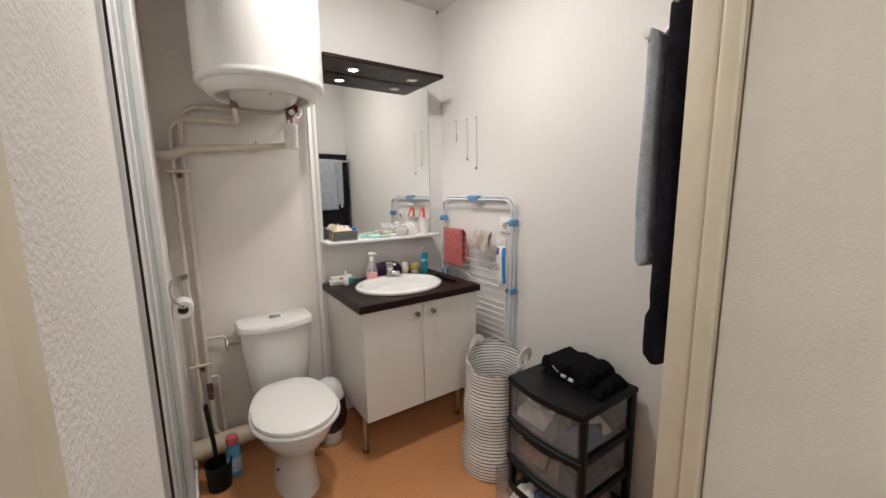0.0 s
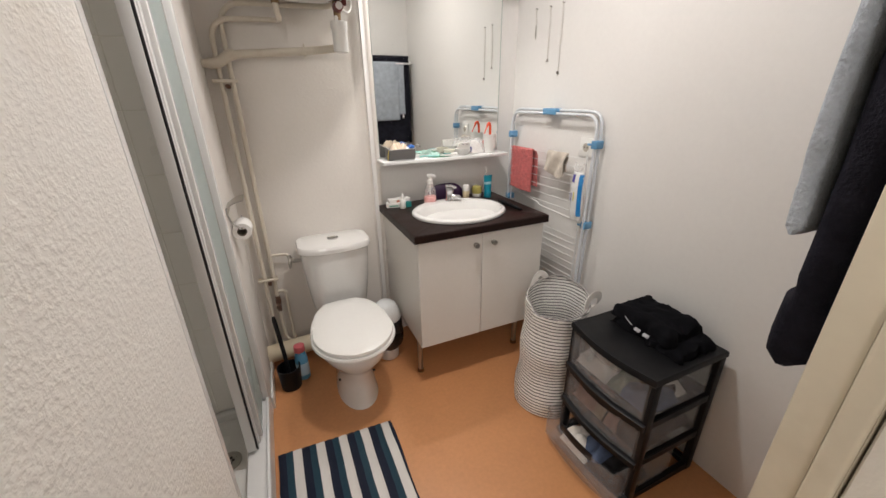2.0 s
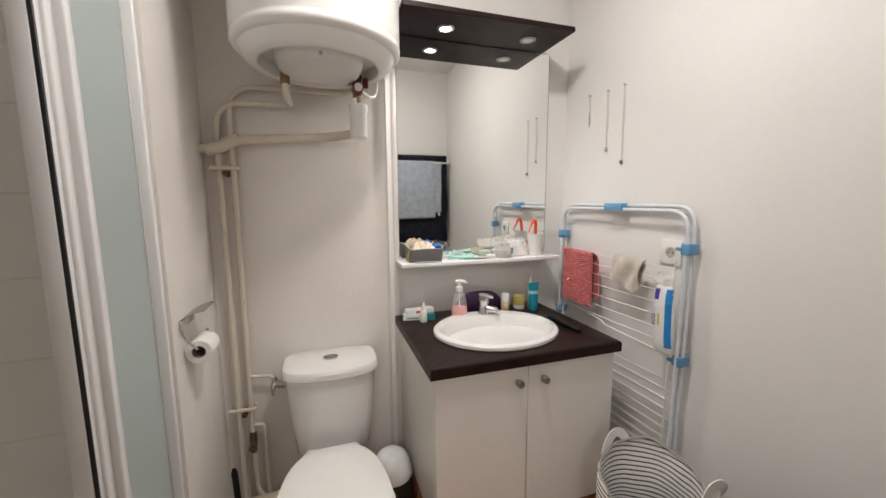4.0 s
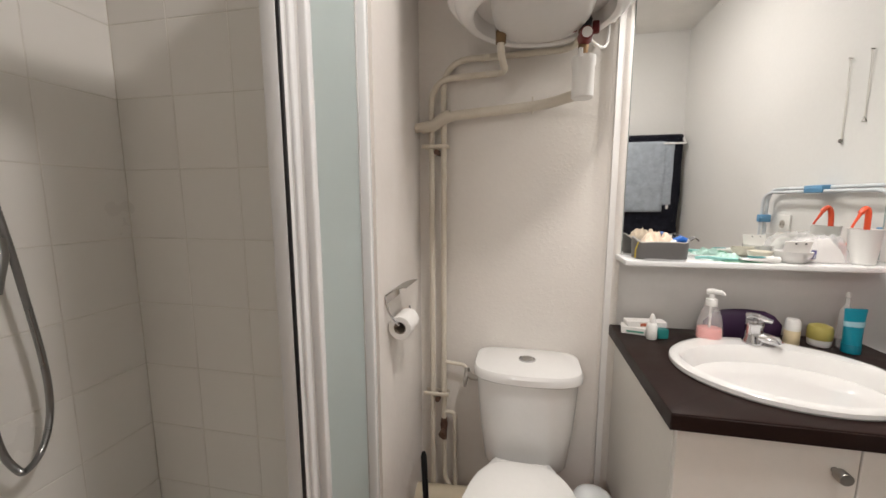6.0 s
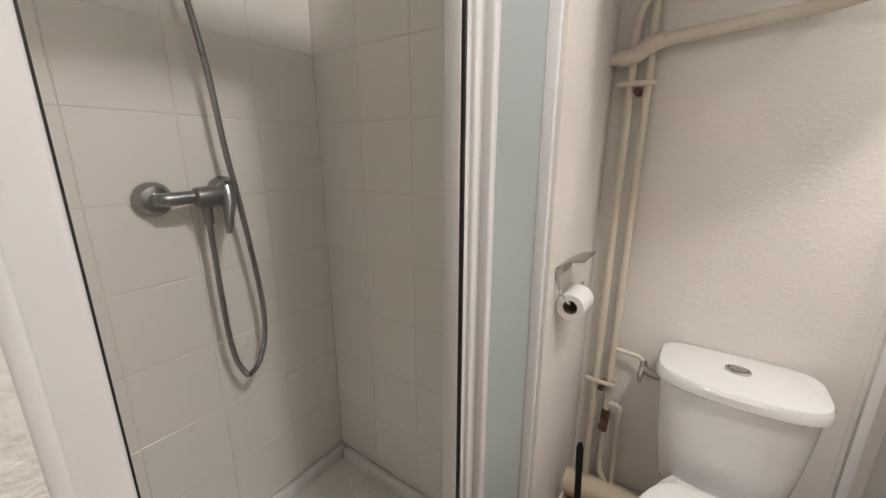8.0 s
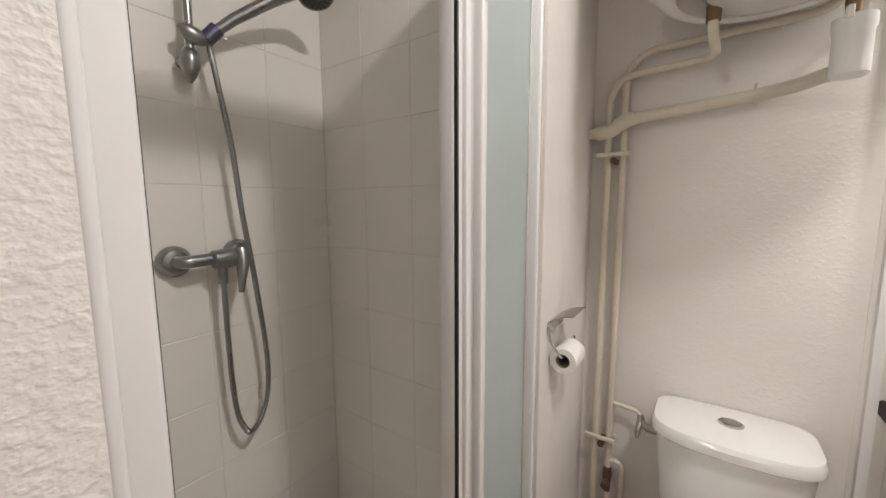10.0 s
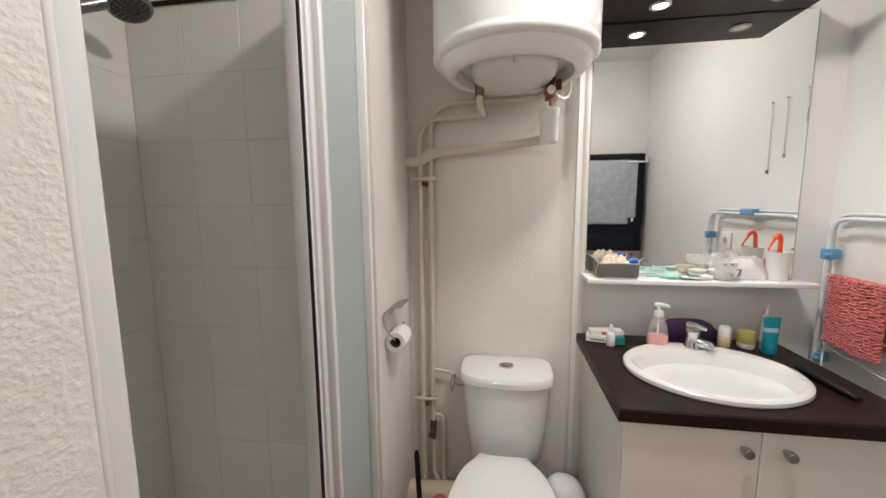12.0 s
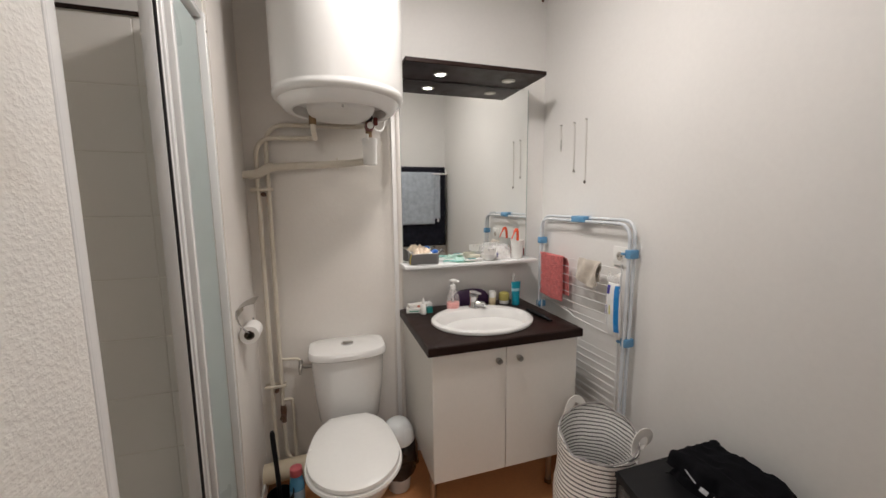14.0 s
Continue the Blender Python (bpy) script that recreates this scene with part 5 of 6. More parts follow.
for y, z0, z1, kind in ((2.017, 1.770, 1.640, 0), (1.908, 1.762, 1.537, 1), (1.820, 1.762, 1.476, 2)):
    neck = thing("necklace", (E_ - 0.006, y, z1), ("thin silver chain hanging from a nail", "thin chain with a small triangular pendant", "thin chain with a small dark round pendant")[kind], "necklace", "necklaces on the wall")
    part("nail", rod((E_, y, z0), (E_ - 0.012, y, z0 + 0.002), 0.0022, 8), STEEL, neck)
    part("chain", tube(smooth_line([(E_ - 0.010, y, z0), (E_ - 0.004, y - 0.0035, z0 - 0.04), (E_ - 0.003, y - 0.001, z1 + 0.005), (E_ - 0.003, y + 0.001, z1), (E_ - 0.003, y + 0.002, z1 + 0.01), (E_ - 0.004, y + 0.0035, z0 - 0.04), (E_ - 0.010, y + 0.0005, z0)]), 0.0010, 5), NECKSILVER, neck)
    if kind == 0:
        part("drop", tube([(E_ - 0.004, y, 1.70), (E_ - 0.004, y, 1.66), (E_ - 0.004, y, 1.64)], 0.002, 8, radii=[0.0022, 0.0034, 0.0016]), STEEL, neck)
    if kind == 1:
        part("pendant", loft([[(E_ - 0.002, y - 0.010, z1 - 0.012), (E_ - 0.002, y + 0.010, z1 - 0.012), (E_ - 0.002, y, z1 + 0.006)], [(E_ - 0.006, y - 0.009, z1 - 0.011), (E_ - 0.006, y + 0.009, z1 - 0.011), (E_ - 0.006, y, z1 + 0.004)]]), STEEL, neck)
    if kind == 2:
        part("pendant", moved(lathe([(0.002, -0.004), (0.007, -0.002), (0.008, 0.001), (0.003, 0.004)], 0, 0, 14), Matrix.Translation((E_ - 0.006, y, z1 - 0.004)) @ Matrix.Rotation(radians(90), 4, "Y")), surf("dull_grey_pendant", (0.16, 0.14, 0.125), 0.5), neck)

# Unidentified dark spot in the corner; the hook shape is made up.
solid("ceiling_hook", tube(smooth_line([(1.400, NV - 0.014, TOP - 0.001), (1.400, NV - 0.014, TOP - 0.014), (1.394, NV - 0.018, TOP - 0.022), (1.388, NV - 0.018, TOP - 0.014)]), 0.004, 8), COPPER, "small dark spot of unknown kind in the ceiling corner, shaped as a hook", "hook")

# ---- things on the mirror shelf ----
SZ = 1.0735
pouch = thing("toiletry_pouch", (0.69, 2.11, SZ), "open grey faux-leather toiletry pouch", "pouch")
PX0, PX1, PYF, PYB = 0.622, 0.772, 2.068, 2.150


def pouch_ring(z, g, n=30):
    out = []
    for i in range(n):
        a = 2 * math.pi * i / n
        c, s = math.cos(a), math.sin(a)
        out.append(((PX0 + PX1) / 2 + (PX1 - PX0) / 2 * g * math.copysign(abs(c) ** 0.45, c), (PYF + PYB) / 2 + (PYB - PYF) / 2 * g * math.copysign(abs(s) ** 0.45, s), z + (0.014 * abs(c) ** 3 + 0.004 * math.sin(3 * a) if z > SZ + 0.03 else 0)))
    return out


part("body", loft([pouch_ring(SZ, 0.94), pouch_ring(SZ + 0.004, 0.99), pouch_ring(SZ + 0.036, 1.02), pouch_ring(SZ + 0.050, 1.0), pouch_ring(SZ + 0.049, 0.95), pouch_ring(SZ + 0.02, 0.93)]), GREYVINYL, pouch)
part("zip", tube([Vector(p) + Vector((0, 0, 0.001)) for p in pouch_ring(SZ + 0.050, 0.985)], 0.0022, 6, closed=True), surf("pale_zip", (0.45, 0.43, 0.40), 0.4), pouch, "pale zip edge")
part("pull_tab", sheet(lambda u, v: (PX1 + 0.005 + 0.025 * u, 2.09 + 0.018 * v, SZ + 0.058 + 0.010 * math.sin(u * 3.1) + 0.004 * v), 8, 3, 0.003), GREYVINYL, pouch)
part("piping", tube([(PX0 - 0.002, 2.075, SZ + 0.004), (PX0 - 0.003, 2.072, SZ + 0.03), (PX0 + 0.004, 2.07, SZ + 0.055)], 0.0022, 6), surf("mustard_piping", (0.50, 0.38, 0.05), 0.6), pouch, "mustard yellow piping")


def crumple(x, y, z, lx, ly, h, m, name, label, cat, seed):
    def fn(u, v):
        a, b = 2 * u - 1, 2 * v - 1
        f = max(0.0, (1 - abs(a) ** 2.2) * (1 - abs(b) ** 2.2)) ** 0.5
        crease = 0.5 - abs(noise.noise(Vector((u * 6.5 + seed, v * 5.0, seed * 2)))) * 1.6
        return x + lx * a + 0.006 * noise.noise(Vector((v * 7, u * 4, seed))), y + ly * b, z + h * f * (0.66 + 0.55 * noise.noise(Vector((u * 3.2, v * 3.2, seed))) + 0.38 * crease)
    return solid(name, sheet(fn, 34, 30, 0.0015), m, label, cat)


crumple(0.695, 2.105, SZ + 0.035, 0.052, 0.030, 0.058, SKIN, "peach_cloth", "crumpled peach cloth in the pouch", "cloth", 3.3)
solid("blue_tube", tube([(0.735, 2.10, SZ + 0.055), (0.752, 2.098, SZ + 0.062), (0.770, 2.096, SZ + 0.058)], 0.011, 14, radii=[0.009, 0.0125, 0.008]), BLUEDARK, "small bright blue capped tube in the pouch", "tube")
solid("white_tube", tube([(0.715, 2.085, SZ + 0.048), (0.735, 2.083, SZ + 0.054)], 0.009, 12), PLASTICWHITE, "small white capped tube in the pouch", "tube")
solid("dark_pencil", rod((0.705, 2.12, SZ + 0.05), (0.742, 2.118, SZ + 0.066), 0.005, 8), RUBBER, "short black make-up pencil in the pouch", "pencil")
solid("paper_slip", sheet(lambda u, v: (0.645 + 0.11 * u, 2.053 + 0.016 * v, SZ + 0.003 + 0.001 * math.sin(u * 6)), 8, 2, 0.001), surf("grey_foil", (0.5, 0.5, 0.5), 0.35), "thin grey foil strip on the shelf", "strip")
solid("pale_teal_comb", tube(smooth_line([(0.80, 2.105, SZ + 0.006), (0.83, 2.09, SZ + 0.010), (0.86, 2.082, SZ + 0.007), (0.90, 2.076, SZ + 0.006)]), 0.006, 10, radii=None, flat=0.6), TEALPALE, "pale turquoise plastic razor lying on the shelf", "razor")
crumple(0.885, 2.115, SZ, 0.040, 0.024, 0.024, surf("mint_sachet_film", (0.42, 0.62, 0.55), 0.35), "mint_sachet", "crumpled mint green sachet on the shelf", "sachet", 8.1)
crumple(0.915, 2.085, SZ, 0.050, 0.018, 0.012, surf("green_print_film", (0.16, 0.34, 0.24), 0.35), "green_sachet", "flat green sachet on the shelf", "sachet", 5.7)
tube_ob = thing("toothpaste_tube", (0.95, 2.075, SZ), "white toothpaste tube lying on the shelf", "tube")
part("tube_body", loft([[(0.905 + 0.085 * t, 2.072 + 0.002 * t + 0.014 * (1 - 0.25 * t) * math.cos(a), SZ + 0.010 + (0.002 + 0.009 * t) * math.sin(a)) for a in (2 * math.pi * i / 18 for i in range(18))] for t in (0, 0.2, 0.5, 0.8, 1.0)]), PLASTICWHITE, tube_ob)
part("cap", rod((0.992, 2.074, SZ + 0.010), (1.006, 2.0745, SZ + 0.010), 0.0085, 14), PLASTICWHITE, tube_ob)
part("print", box(0.925, 0.965, 2.062, 2.078, SZ + 0.0165, SZ + 0.0180), surf("teal_print", (0.03, 0.3, 0.33), 0.4), tube_ob, "teal printed bar")


def bowl(name, x, y, r, h, m, label):
    return solid(name, lathe([(r * 0.55, SZ), (r * 0.62, SZ + 0.002), (r * 0.93, SZ + h * 0.6), (r, SZ + h), (r * 0.97, SZ + h), (r * 0.88, SZ + h * 0.6), (r * 0.5, SZ + 0.005)], x, y, 32), m, label, "bowl")


bowl("soap_bowl", 1.050, 2.095, 0.045, 0.034, CERAMIC, "small white ceramic bowl on the shelf")
card = thing("jewellery_card", (1.045, 2.085, SZ + 0.02), "small white card with dark earrings in the bowl", "card")
part("card", moved(box(-0.034, 0.034, -0.0012, 0.0012, 0.0, 0.044, 0.0005), Matrix.Translation((1.046, 2.080, SZ + 0.022)) @ Matrix.Rotation(radians(14), 4, "X")), PAPER, card)
for dx in (-0.006, 0.018):
    part("earring", moved(lathe([(0.001, -0.003), (0.0035, 0), (0.001, 0.003)], 0, 0, 10), Matrix.Translation((1.046 + dx, 2.070, SZ + 0.058))), RUBBER, card)
bowl("small_dish", 0.985, 2.130, 0.032, 0.028, surf("cream_ceramic", (0.68, 0.64, 0.54), 0.3), "small cream dish on the shelf")
cotton = thing("cotton_pad_bag", (1.125, 2.12, SZ), "clear bag of white cotton pads", "bag")
part("pads", sheet(lambda u, v: (1.066 + 0.118 * u, 2.098 + 0.056 * v, SZ + 0.002 + 0.066 * max(0.0, (1 - abs(2 * u - 1) ** 3) * (1 - abs(2 * v - 1) ** 4)) ** 0.5 * (0.9 + 0.35 * noise.noise(Vector((u * 5, v * 4, 1))))), 20, 12, 0.002), PAPER, cotton)
part("film", sheet(lambda u, v: (1.058 + 0.134 * u, 2.086 + 0.076 * v, SZ + 0.002 + 0.082 * max(0.0, (1 - abs(2 * u - 1) ** 4) * (1 - abs(2 * v - 1) ** 4)) ** 0.5 * (0.9 + 0.3 * noise.noise(Vector((u * 7, v * 6, 4))))), 22, 14, 0.0008), CLEAR, cotton, "clear crinkled film")
part("print", box(1.092, 1.104, 2.0885, 2.0897, SZ + 0.012, SZ + 0.038), surf("navy_print", (0.08, 0.08, 0.25), 0.5), cotton, "small blue print bar")
cup = thing("tooth_mug", (1.225, 2.11, SZ), "tall white plastic tooth mug", "mug")
part("mug", lathe([(0.026, SZ), (0.029, SZ + 0.003), (0.036, SZ + 0.098), (0.037, SZ + 0.10), (0.035, SZ + 0.10), (0.027, SZ + 0.008)], 1.225, 2.105, 32), PLASTICWHITE, cup)
brush_t = thing("toothbrush", (1.21, 2.11, SZ + 0.03), "bent orange-red toothbrush standing in the mug", "toothbrush")
part("handle", tube(smooth_line([(1.235, 2.112, SZ + 0.03), (1.232, 2.112, SZ + 0.10), (1.229, 2.110, SZ + 0.145), (1.220, 2.108, SZ + 0.158), (1.208, 2.106, SZ + 0.145)]), 0.0070, 10), ORANGE, brush_t)
part("neck", tube([(1.212, 2.107, SZ + 0.150), (1.196, 2.105, SZ + 0.118), (1.190, 2.104, SZ + 0.104)], 0.004, 8, radii=[0.005, 0.003, 0.003]), ORANGE, brush_t)

# ---- things on the worktop ----
TZ = 0.8255
medbox = thing("medicine_box", (0.66, 2.12, TZ), "small white medicine boxes lying stacked", "box")
part("carton", moved(box(-0.045, 0.045, -0.022, 0.022, 0, 0.022, 0.001), Matrix.Translation((0.648, 2.110, TZ)) @ Matrix.Rotation(radians(-12), 4, "Z")), PAPER, medbox)
part("carton", moved(box(-0.06, 0.06, -0.02, 0.02, 0, 0.018, 0.001), Matrix.Translation((0.675, 2.120, TZ + 0.0225)) @ Matrix.Rotation(radians(4), 4, "Z")), PAPER, medbox)
part("print", moved(box(-0.02, 0.03, -0.0206, -0.0199, 0.003, 0.013), Matrix.Translation((0.675, 2.120, TZ + 0.0225)) @ Matrix.Rotation(radians(4), 4, "Z")), surf("rust_print", (0.45, 0.13, 0.07), 0.6), medbox, "rust printed bar")
part("print", moved(box(-0.03, 0.02, -0.0226, -0.0219, 0.006, 0.012), Matrix.Translation((0.648, 2.110, TZ)) @ Matrix.Rotation(radians(-12), 4, "Z")), surf("green_print", (0.1, 0.35, 0.25), 0.6), medbox, "green printed bar")
drops = thing("dropper_bottle", (0.672, 2.05, TZ), "small white eye-drop bottle", "bottle")
part("bottle", lathe([(0.014, TZ), (0.0155, TZ + 0.003), (0.0155, TZ + 0.045), (0.012, TZ + 0.050), (0.008, TZ + 0.052)], 0.678, 2.060, 20), PLASTICWHITE, drops)
part("cap", lathe([(0.0085, TZ + 0.052), (0.0085, TZ + 0.066), (0.004, TZ + 0.078), (0.003, TZ + 0.080)], 0.678, 2.060, 16), PLASTICWHITE, drops)
solid("teal_box", moved(box(-0.016, 0.016, -0.012, 0.012, 0, 0.03, 0.002), Matrix.Translation((0.712, 2.075, TZ)) @ Matrix.Rotation(radians(10), 4, "Z")), surf("green_teal_card", (0.02, 0.22, 0.21), 0.4), "small dark teal box beside the bottle", "box")
soap = thing("soap_dispenser", (0.835, 2.04, TZ + 0.02), "clear pump bottle with pink liquid soap", "soap dispenser")
QX, QY, QZ = 0.835, 2.058, 0.838
part("bottle", lathe([(0.034, QZ), (0.0365, QZ + 0.004), (0.036, QZ + 0.03), (0.030, QZ + 0.07), (0.020, QZ + 0.098), (0.014, QZ + 0.104)], QX, QY, 28, 1.0, 0.8), CLEAR, soap)
part("soap", lathe([(0.031, QZ + 0.003), (0.0335, QZ + 0.006), (0.0332, QZ + 0.028), (0.032, QZ + 0.036), (0.002, QZ + 0.037)], QX, QY, 28, 1.0, 0.8), PINK, soap, "pink liquid soap")
part("dip_tube", rod((QX, QY, QZ + 0.01), (QX, QY, QZ + 0.104), 0.003, 8), PLASTICWHITE, soap)
part("collar", lathe([(0.015, QZ + 0.104), (0.016, QZ + 0.106), (0.015, QZ + 0.124), (0.007, QZ + 0.127), (0.006, QZ + 0.140)], QX, QY, 20), PLASTICWHITE, soap)
part("pump", tube([(QX - 0.014, QY + 0.004, QZ + 0.146), (QX + 0.004, QY - 0.002, QZ + 0.148), (QX + 0.022, QY - 0.010, QZ + 0.146), (QX + 0.028, QY - 0.012, QZ + 0.139)], 0.008, 10, radii=[0.008, 0.009, 0.006, 0.004]), PLASTICWHITE, soap)
solid("purple_pouch", loft([[(0.960 + 1.18 * w * math.cos(a), 2.135 + d * math.sin(a), TZ + h) for a in (2 * math.pi * i / 32 for i in range(32))] for w, d, h in ((0.082, 0.014, 0.0), (0.092, 0.019, 0.01), (0.093, 0.019, 0.045), (0.074, 0.015, 0.072), (0.05, 0.008, 0.086), (0.02, 0.003, 0.090))]), PURPLE, "dark purple rounded pouch standing behind the tap", "pouch")
jar = thing("cream_tube", (1.077, 2.103, TZ), "small upright cream and yellow cosmetic tube", "tube")
part("tube_body", lathe([(0.018, TZ + 0.02), (0.0195, TZ + 0.024), (0.019, TZ + 0.068), (0.015, TZ + 0.076)], 1.077, 2.103, 20), PLASTICWHITE, jar)
part("cap", lathe([(0.018, TZ), (0.0195, TZ + 0.002), (0.0195, TZ + 0.042), (0.018, TZ + 0.044)], 1.077, 2.1029, 20), CREAMJAR, jar, "honey coloured lower half")
pot = thing("cosmetic_jar", (1.148, 2.103, TZ), "round cosmetic jar with olive yellow lid", "jar")
part("jar", lathe([(0.024, TZ), (0.027, TZ + 0.004), (0.028, TZ + 0.020), (0.028, TZ + 0.022)], 1.148, 2.103, 26), PLASTICWHITE, pot)
part("lid", lathe([(0.0285, TZ + 0.021), (0.0295, TZ + 0.024), (0.0295, TZ + 0.050), (0.026, TZ + 0.060), (0.012, TZ + 0.066)], 1.148, 2.103, 26), GOLDLID, pot)
teal = thing("teal_tube", (1.195, 2.058, TZ), "teal cosmetic tube standing on its cap", "tube")
part("cap", lathe([(0.019, TZ), (0.021, TZ + 0.002), (0.021, TZ + 0.024), (0.02, TZ + 0.026)], 1.195, 2.058, 22), surf("deep_teal_cap", (0.0, 0.15, 0.21), 0.3), teal)
part("tube_body", loft([[(1.195 + (0.020 + 0.008 * t) * math.cos(a), 2.058 + 0.020 * (1 - 0.93 * t) * math.sin(a), TZ + 0.026 + 0.102 * t) for a in (2 * math.pi * i / 24 for i in range(24))] for t in (0, 0.25, 0.5, 0.75, 0.95, 1.0)]), TEAL, teal)
part("print", loft([[(1.195 + (0.0206 + 0.008 * t) * math.cos(a), 2.058 - 0.0006 + 0.0206 * (1 - 0.93 * t) * math.sin(a), TZ + 0.026 + 0.102 * t) for a in (2 * math.pi * i / 24 for i in range(24))] for t in (0.50, 0.64)]), surf("pale_teal_print", (0.30, 0.50, 0.56), 0.4), teal, "pale printed band")
bottle2 = thing("clear_bottle", (1.204, 2.10, TZ), "slim clear bottle behind the teal tube", "bottle")
part("bottle", lathe([(0.014, TZ), (0.015, TZ + 0.003), (0.015, TZ + 0.11), (0.006, TZ + 0.125), (0.005, TZ + 0.15)], 1.204, 2.10, 18), CLEAR, bottle2)
part("cap", lathe([(0.006, TZ + 0.15), (0.006, TZ + 0.162), (0.003, TZ + 0.166)], 1.204, 2.10, 14), PLASTICWHITE, bottle2)
straight = thing("hair_straightener", (1.198, 1.86, TZ), "slim black hair straightener lying on the worktop", "hair straightener")
part("arm", tube([(1.188, 1.925, TZ + 0.010), (1.189, 1.87, TZ + 0.012), (1.194, 1.80, TZ + 0.012), (1.198, 1.735, TZ + 0.010)], 0.009, 12, radii=[0.008, 0.010, 0.010, 0.006], flat=0.9), BLACKPLASTIC, straight)
part("arm", tube([(1.206, 1.925, TZ + 0.009), (1.206, 1.87, TZ + 0.010), (1.207, 1.80, TZ + 0.010), (1.206, 1.735, TZ + 0.008)], 0.008, 12, radii=[0.008, 0.009, 0.009, 0.005], flat=0.9), BLACKPLASTIC, straight)

# ---- towels on the south wall ----
rail = thing("towel_rail", (1.1, S + 0.08, 1.65), "white two-bar towel rail on the wall", "towel rail")
for y, z in ((S + 0.098, 1.705), (S + 0.150, 1.652)):
    part("rail_bar", rod((0.80, y, z), (1.40, y, z), 0.0065, 12), PLASTICWHITE, rail)
for x in (0.86, 1.395):
    part("bracket", tube([(x, S, 1.70), (x, S + 0.098, 1.705), (x, S + 0.15, 1.652)], 0.007, 10), PLASTICWHITE, rail)


def towel(name, x0, x1, y, ztop, zlow, thick, m, label, seed, band, flare=(0.88, 0.14), hem=1.0, under=None):
    """A heavy folded towel over a bar: a soft slab with vertical folds, a rounded hem and a woven band."""
    rings, n, cx, L = [], 72, (x0 + x1) / 2, (x1 - x0) / 2
    levels = 44
    for k in range(levels + 1):
        t = k / levels
        z = ztop - (ztop - zlow) * t
        r = 1.0
        if t > 0.965:
            r = math.sqrt(max(0.02, 1 - ((t - 0.965) / 0.035) ** 2 * 0.9))
        if t < 0.03:
            r = math.sqrt(max(0.05, 1 - ((0.03 - t) / 0.03) ** 2))
        if abs(z - band) < 0.018:
            r *= 0.90
        if z < band - 0.018:
            r *= hem
        ring = []
        for i in range(n):
            a = 2 * math.pi * i / n
            c, s = math.cos(a), math.sin(a)
            ex, ey = math.copysign(abs(c) ** 0.35, c), math.copysign(abs(s) ** 0.6, s)
            px = cx + L * (0.985 + 0.015 * r) * ex
            fold = 0.35 * noise.noise(Vector((px * 14, seed, 0.7 * z))) + 0.25 * noise.noise(Vector((px * 4, seed + 3, z * 3)))
            sway = 0.010 * noise.noise(Vector((seed, z * 2.2, px * 1.2))) * t
            edge = 0.007 * noise.noise(Vector((z * 5, seed + ey, 2.0))) * abs(ex) ** 6
            ring.append((px + edge , y + thick * r * (1 + fold * (0.3 + 0.7 * t)) * ey * (flare[0] + flare[1] * t) + sway, z + 0.012 * noise.noise(Vector((px * 5, seed, 1.0))) * t))
        rings.append(ring)
    if under is not None:
        return part(name, loft(rings), m, under, label)
    return solid(name, loft(rings), m, label, "towel")


towel("black_towel", 0.812, 1.396, S + 0.096, 1.722, 0.945, 0.040, NAVYCLOTH, "large black terry towel hanging from the rail", 1.0, 1.075, (0.84, 0.14), 1.24)
grey = thing("grey_towel", (1.07, S + 0.145, 1.165), "grey-blue terry towel folded over the front bar", "towel")
towel("back_fold", 0.900, 1.332, S + 0.139, 1.664, 1.212, 0.0060, GREYTERRY, "", 5.1, 1.26, under=grey)
towel("front_fold", 0.812, 1.272, S + 0.146, 1.668, 1.168, 0.0150, GREYTERRY, "", 2.4, 1.262, under=grey)
part("care_label", box(1.300, 1.316, S + 0.1400, S + 0.1410, 1.186, 1.214), PAPER, grey, "small white care label")

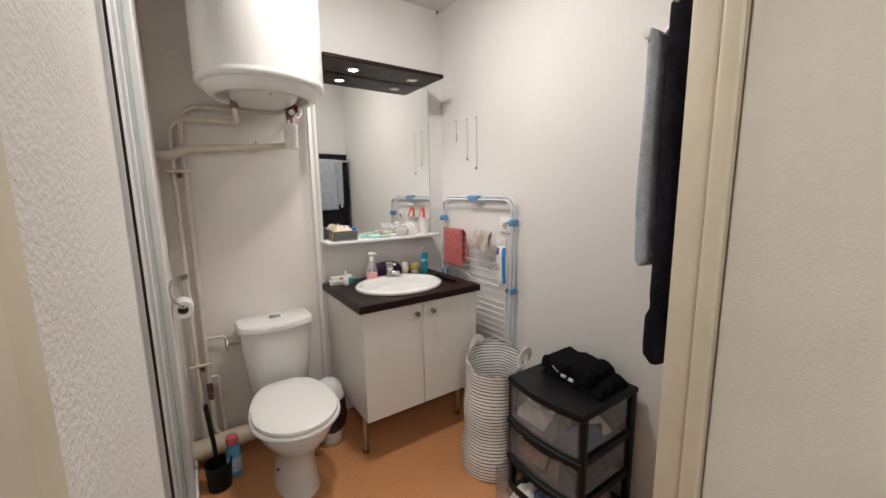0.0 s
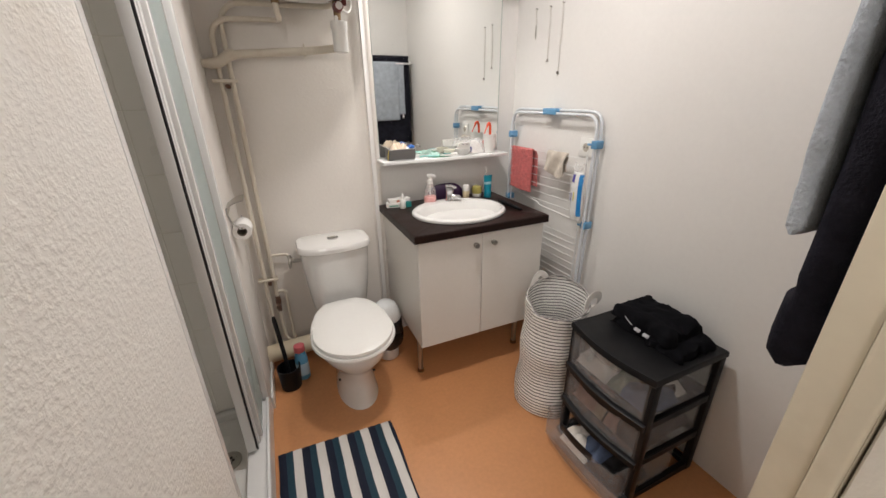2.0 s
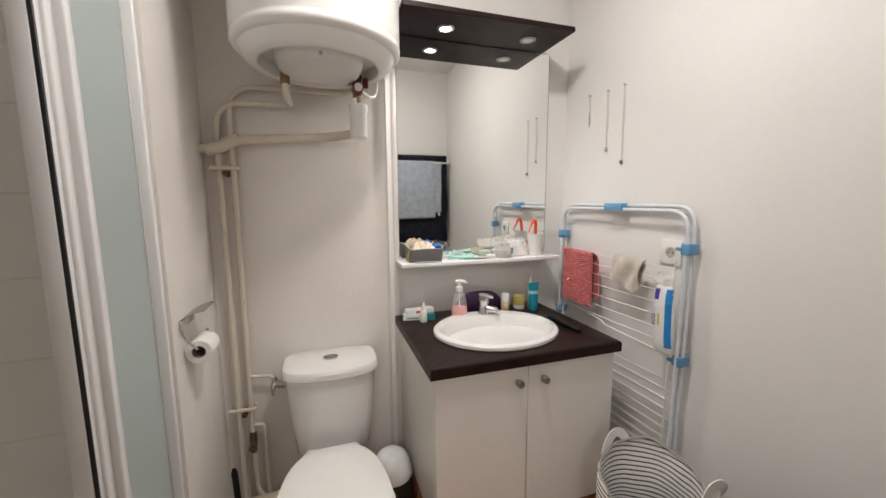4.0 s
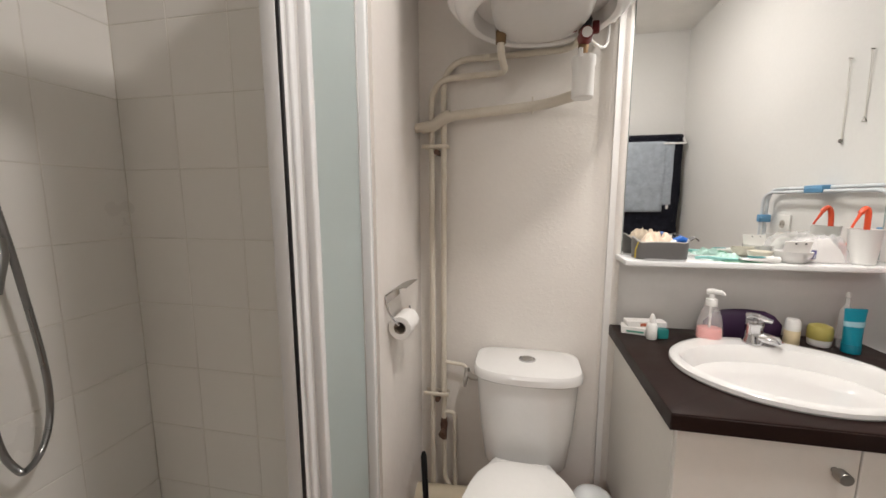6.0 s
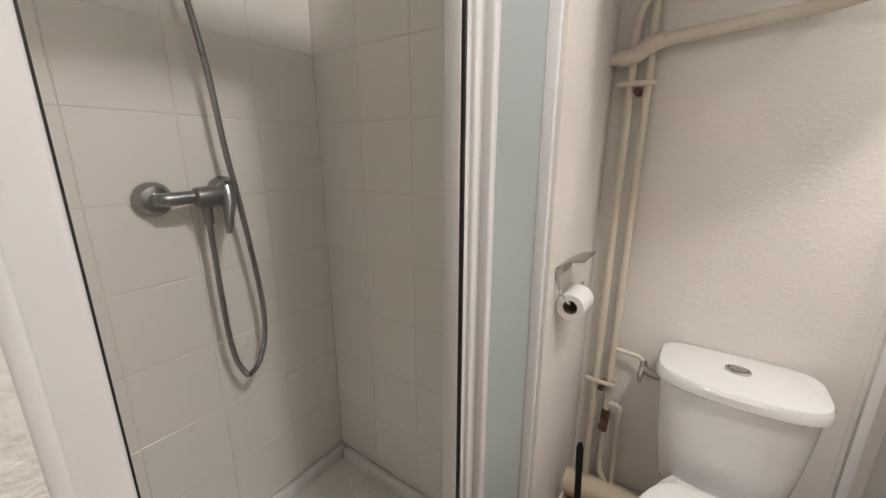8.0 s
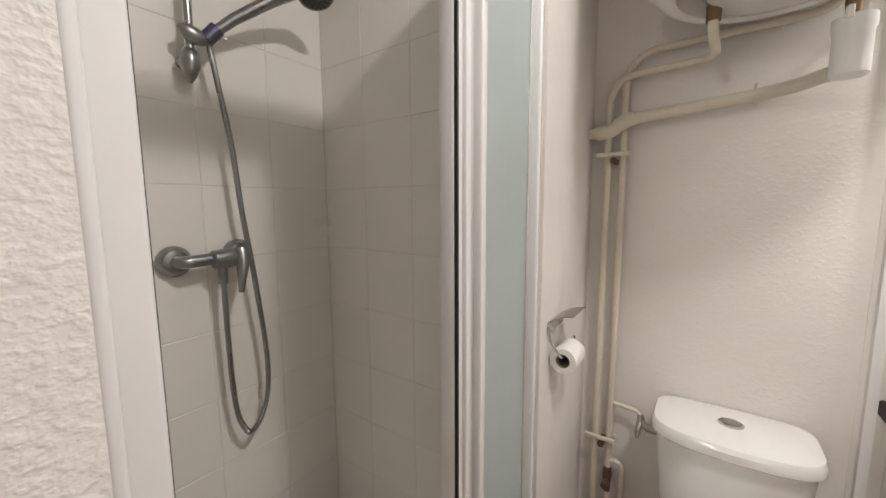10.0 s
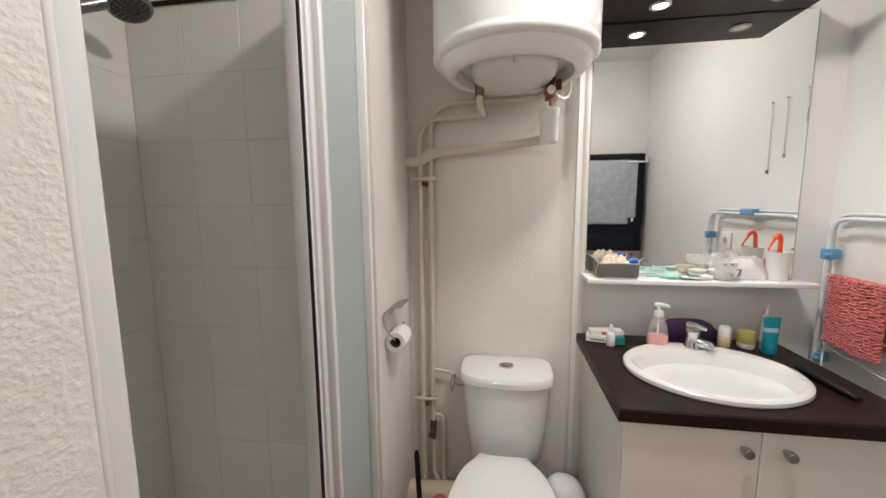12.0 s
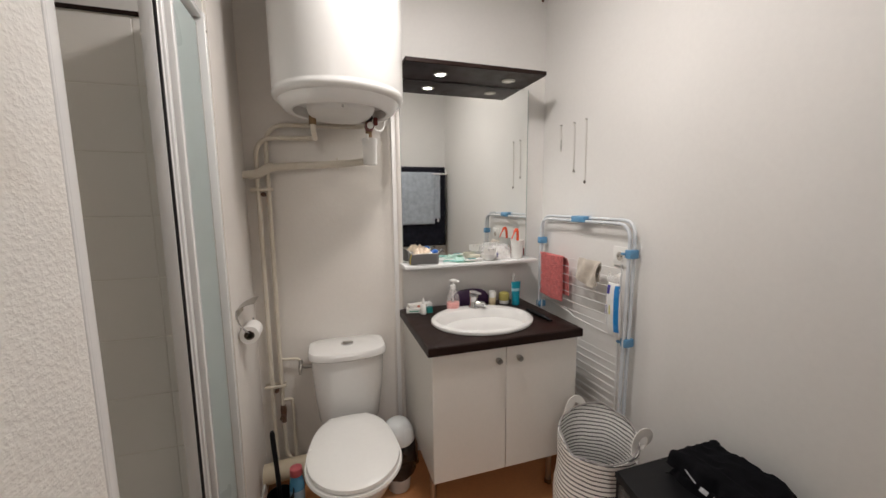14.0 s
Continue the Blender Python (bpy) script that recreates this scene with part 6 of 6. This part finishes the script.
# ---- panel heater under the towels ----
radiator = thing("panel_heater", (1.14, S + 0.05, 0.12), "white panel heater fixed low on the wall under the towels", "heater")
part("body", box(0.935, 1.345, S + 0.022, S + 0.098, 0.13, 0.490, 0.010, 3), PLASTICWHITE, radiator)
part("front_panel", box(0.950, 1.330, S + 0.0975, S + 0.103, 0.145, 0.465, 0.002), PLASTICWHITE, radiator)
for x in (1.00, 1.28):
    part("bracket", box(x - 0.015, x + 0.015, S + 0.0005, S + 0.024, 0.20, 0.42, 0.002), STEEL, radiator)

# ---- tiles of the shower walls ----
PITCH, ROWS0, TOPZ = 0.204, 0.124, 1.962
tile_meshes = {}


def tile_mesh(w, h):
    key = (round(w, 4), round(h, 4))
    if key not in tile_meshes:
        bm = box(-w / 2, w / 2, -0.003, 0.003, -h / 2, h / 2, 0.0014, 1)
        me = bpy.data.meshes.new("tile")
        bm.to_mesh(me)
        bm.free()
        me.materials.append(TILE)
        tile_meshes[key] = me
    return tile_meshes[key]


def tile_wall(wall, a0, a1, start, step, make):
    edges = [a0] + [start + step * k for k in range(-8, 9) if a0 + 0.01 < start + step * k < a1 - 0.01] + [a1]
    edges = sorted(set(round(e, 4) for e in edges))
    zs = [0.10] + [ROWS0 + PITCH * k for k in range(0, 10)]
    zs = [z for z in zs if z <= TOPZ]
    for z0, z1 in zip(zs, zs[1:]):
        for e0, e1 in zip(edges, edges[1:]):
            ob = new("tile", tile_mesh(e1 - e0 - 0.0024, z1 - z0 - 0.0024))
            ob.parent = wall
            ob.matrix_basis = Matrix.Translation(-Vector(wall.location)) @ make((e0 + e1) / 2, (z0 + z1) / 2)


tile_wall(wall_sw, SS, SN, SN, PITCH, lambda a, z: Matrix.Translation((SX - 0.004, a, z)) @ Matrix.Rotation(radians(90), 4, "Z"))
tile_wall(wall_sn, SX, W - 0.003, SX, 0.198, lambda a, z: Matrix.Translation((a, SN + 0.002, z)))
tile_wall(wall_ss, SX, W - 0.19, SX, 0.198, lambda a, z: Matrix.Translation((a, SS - 0.004, z)))
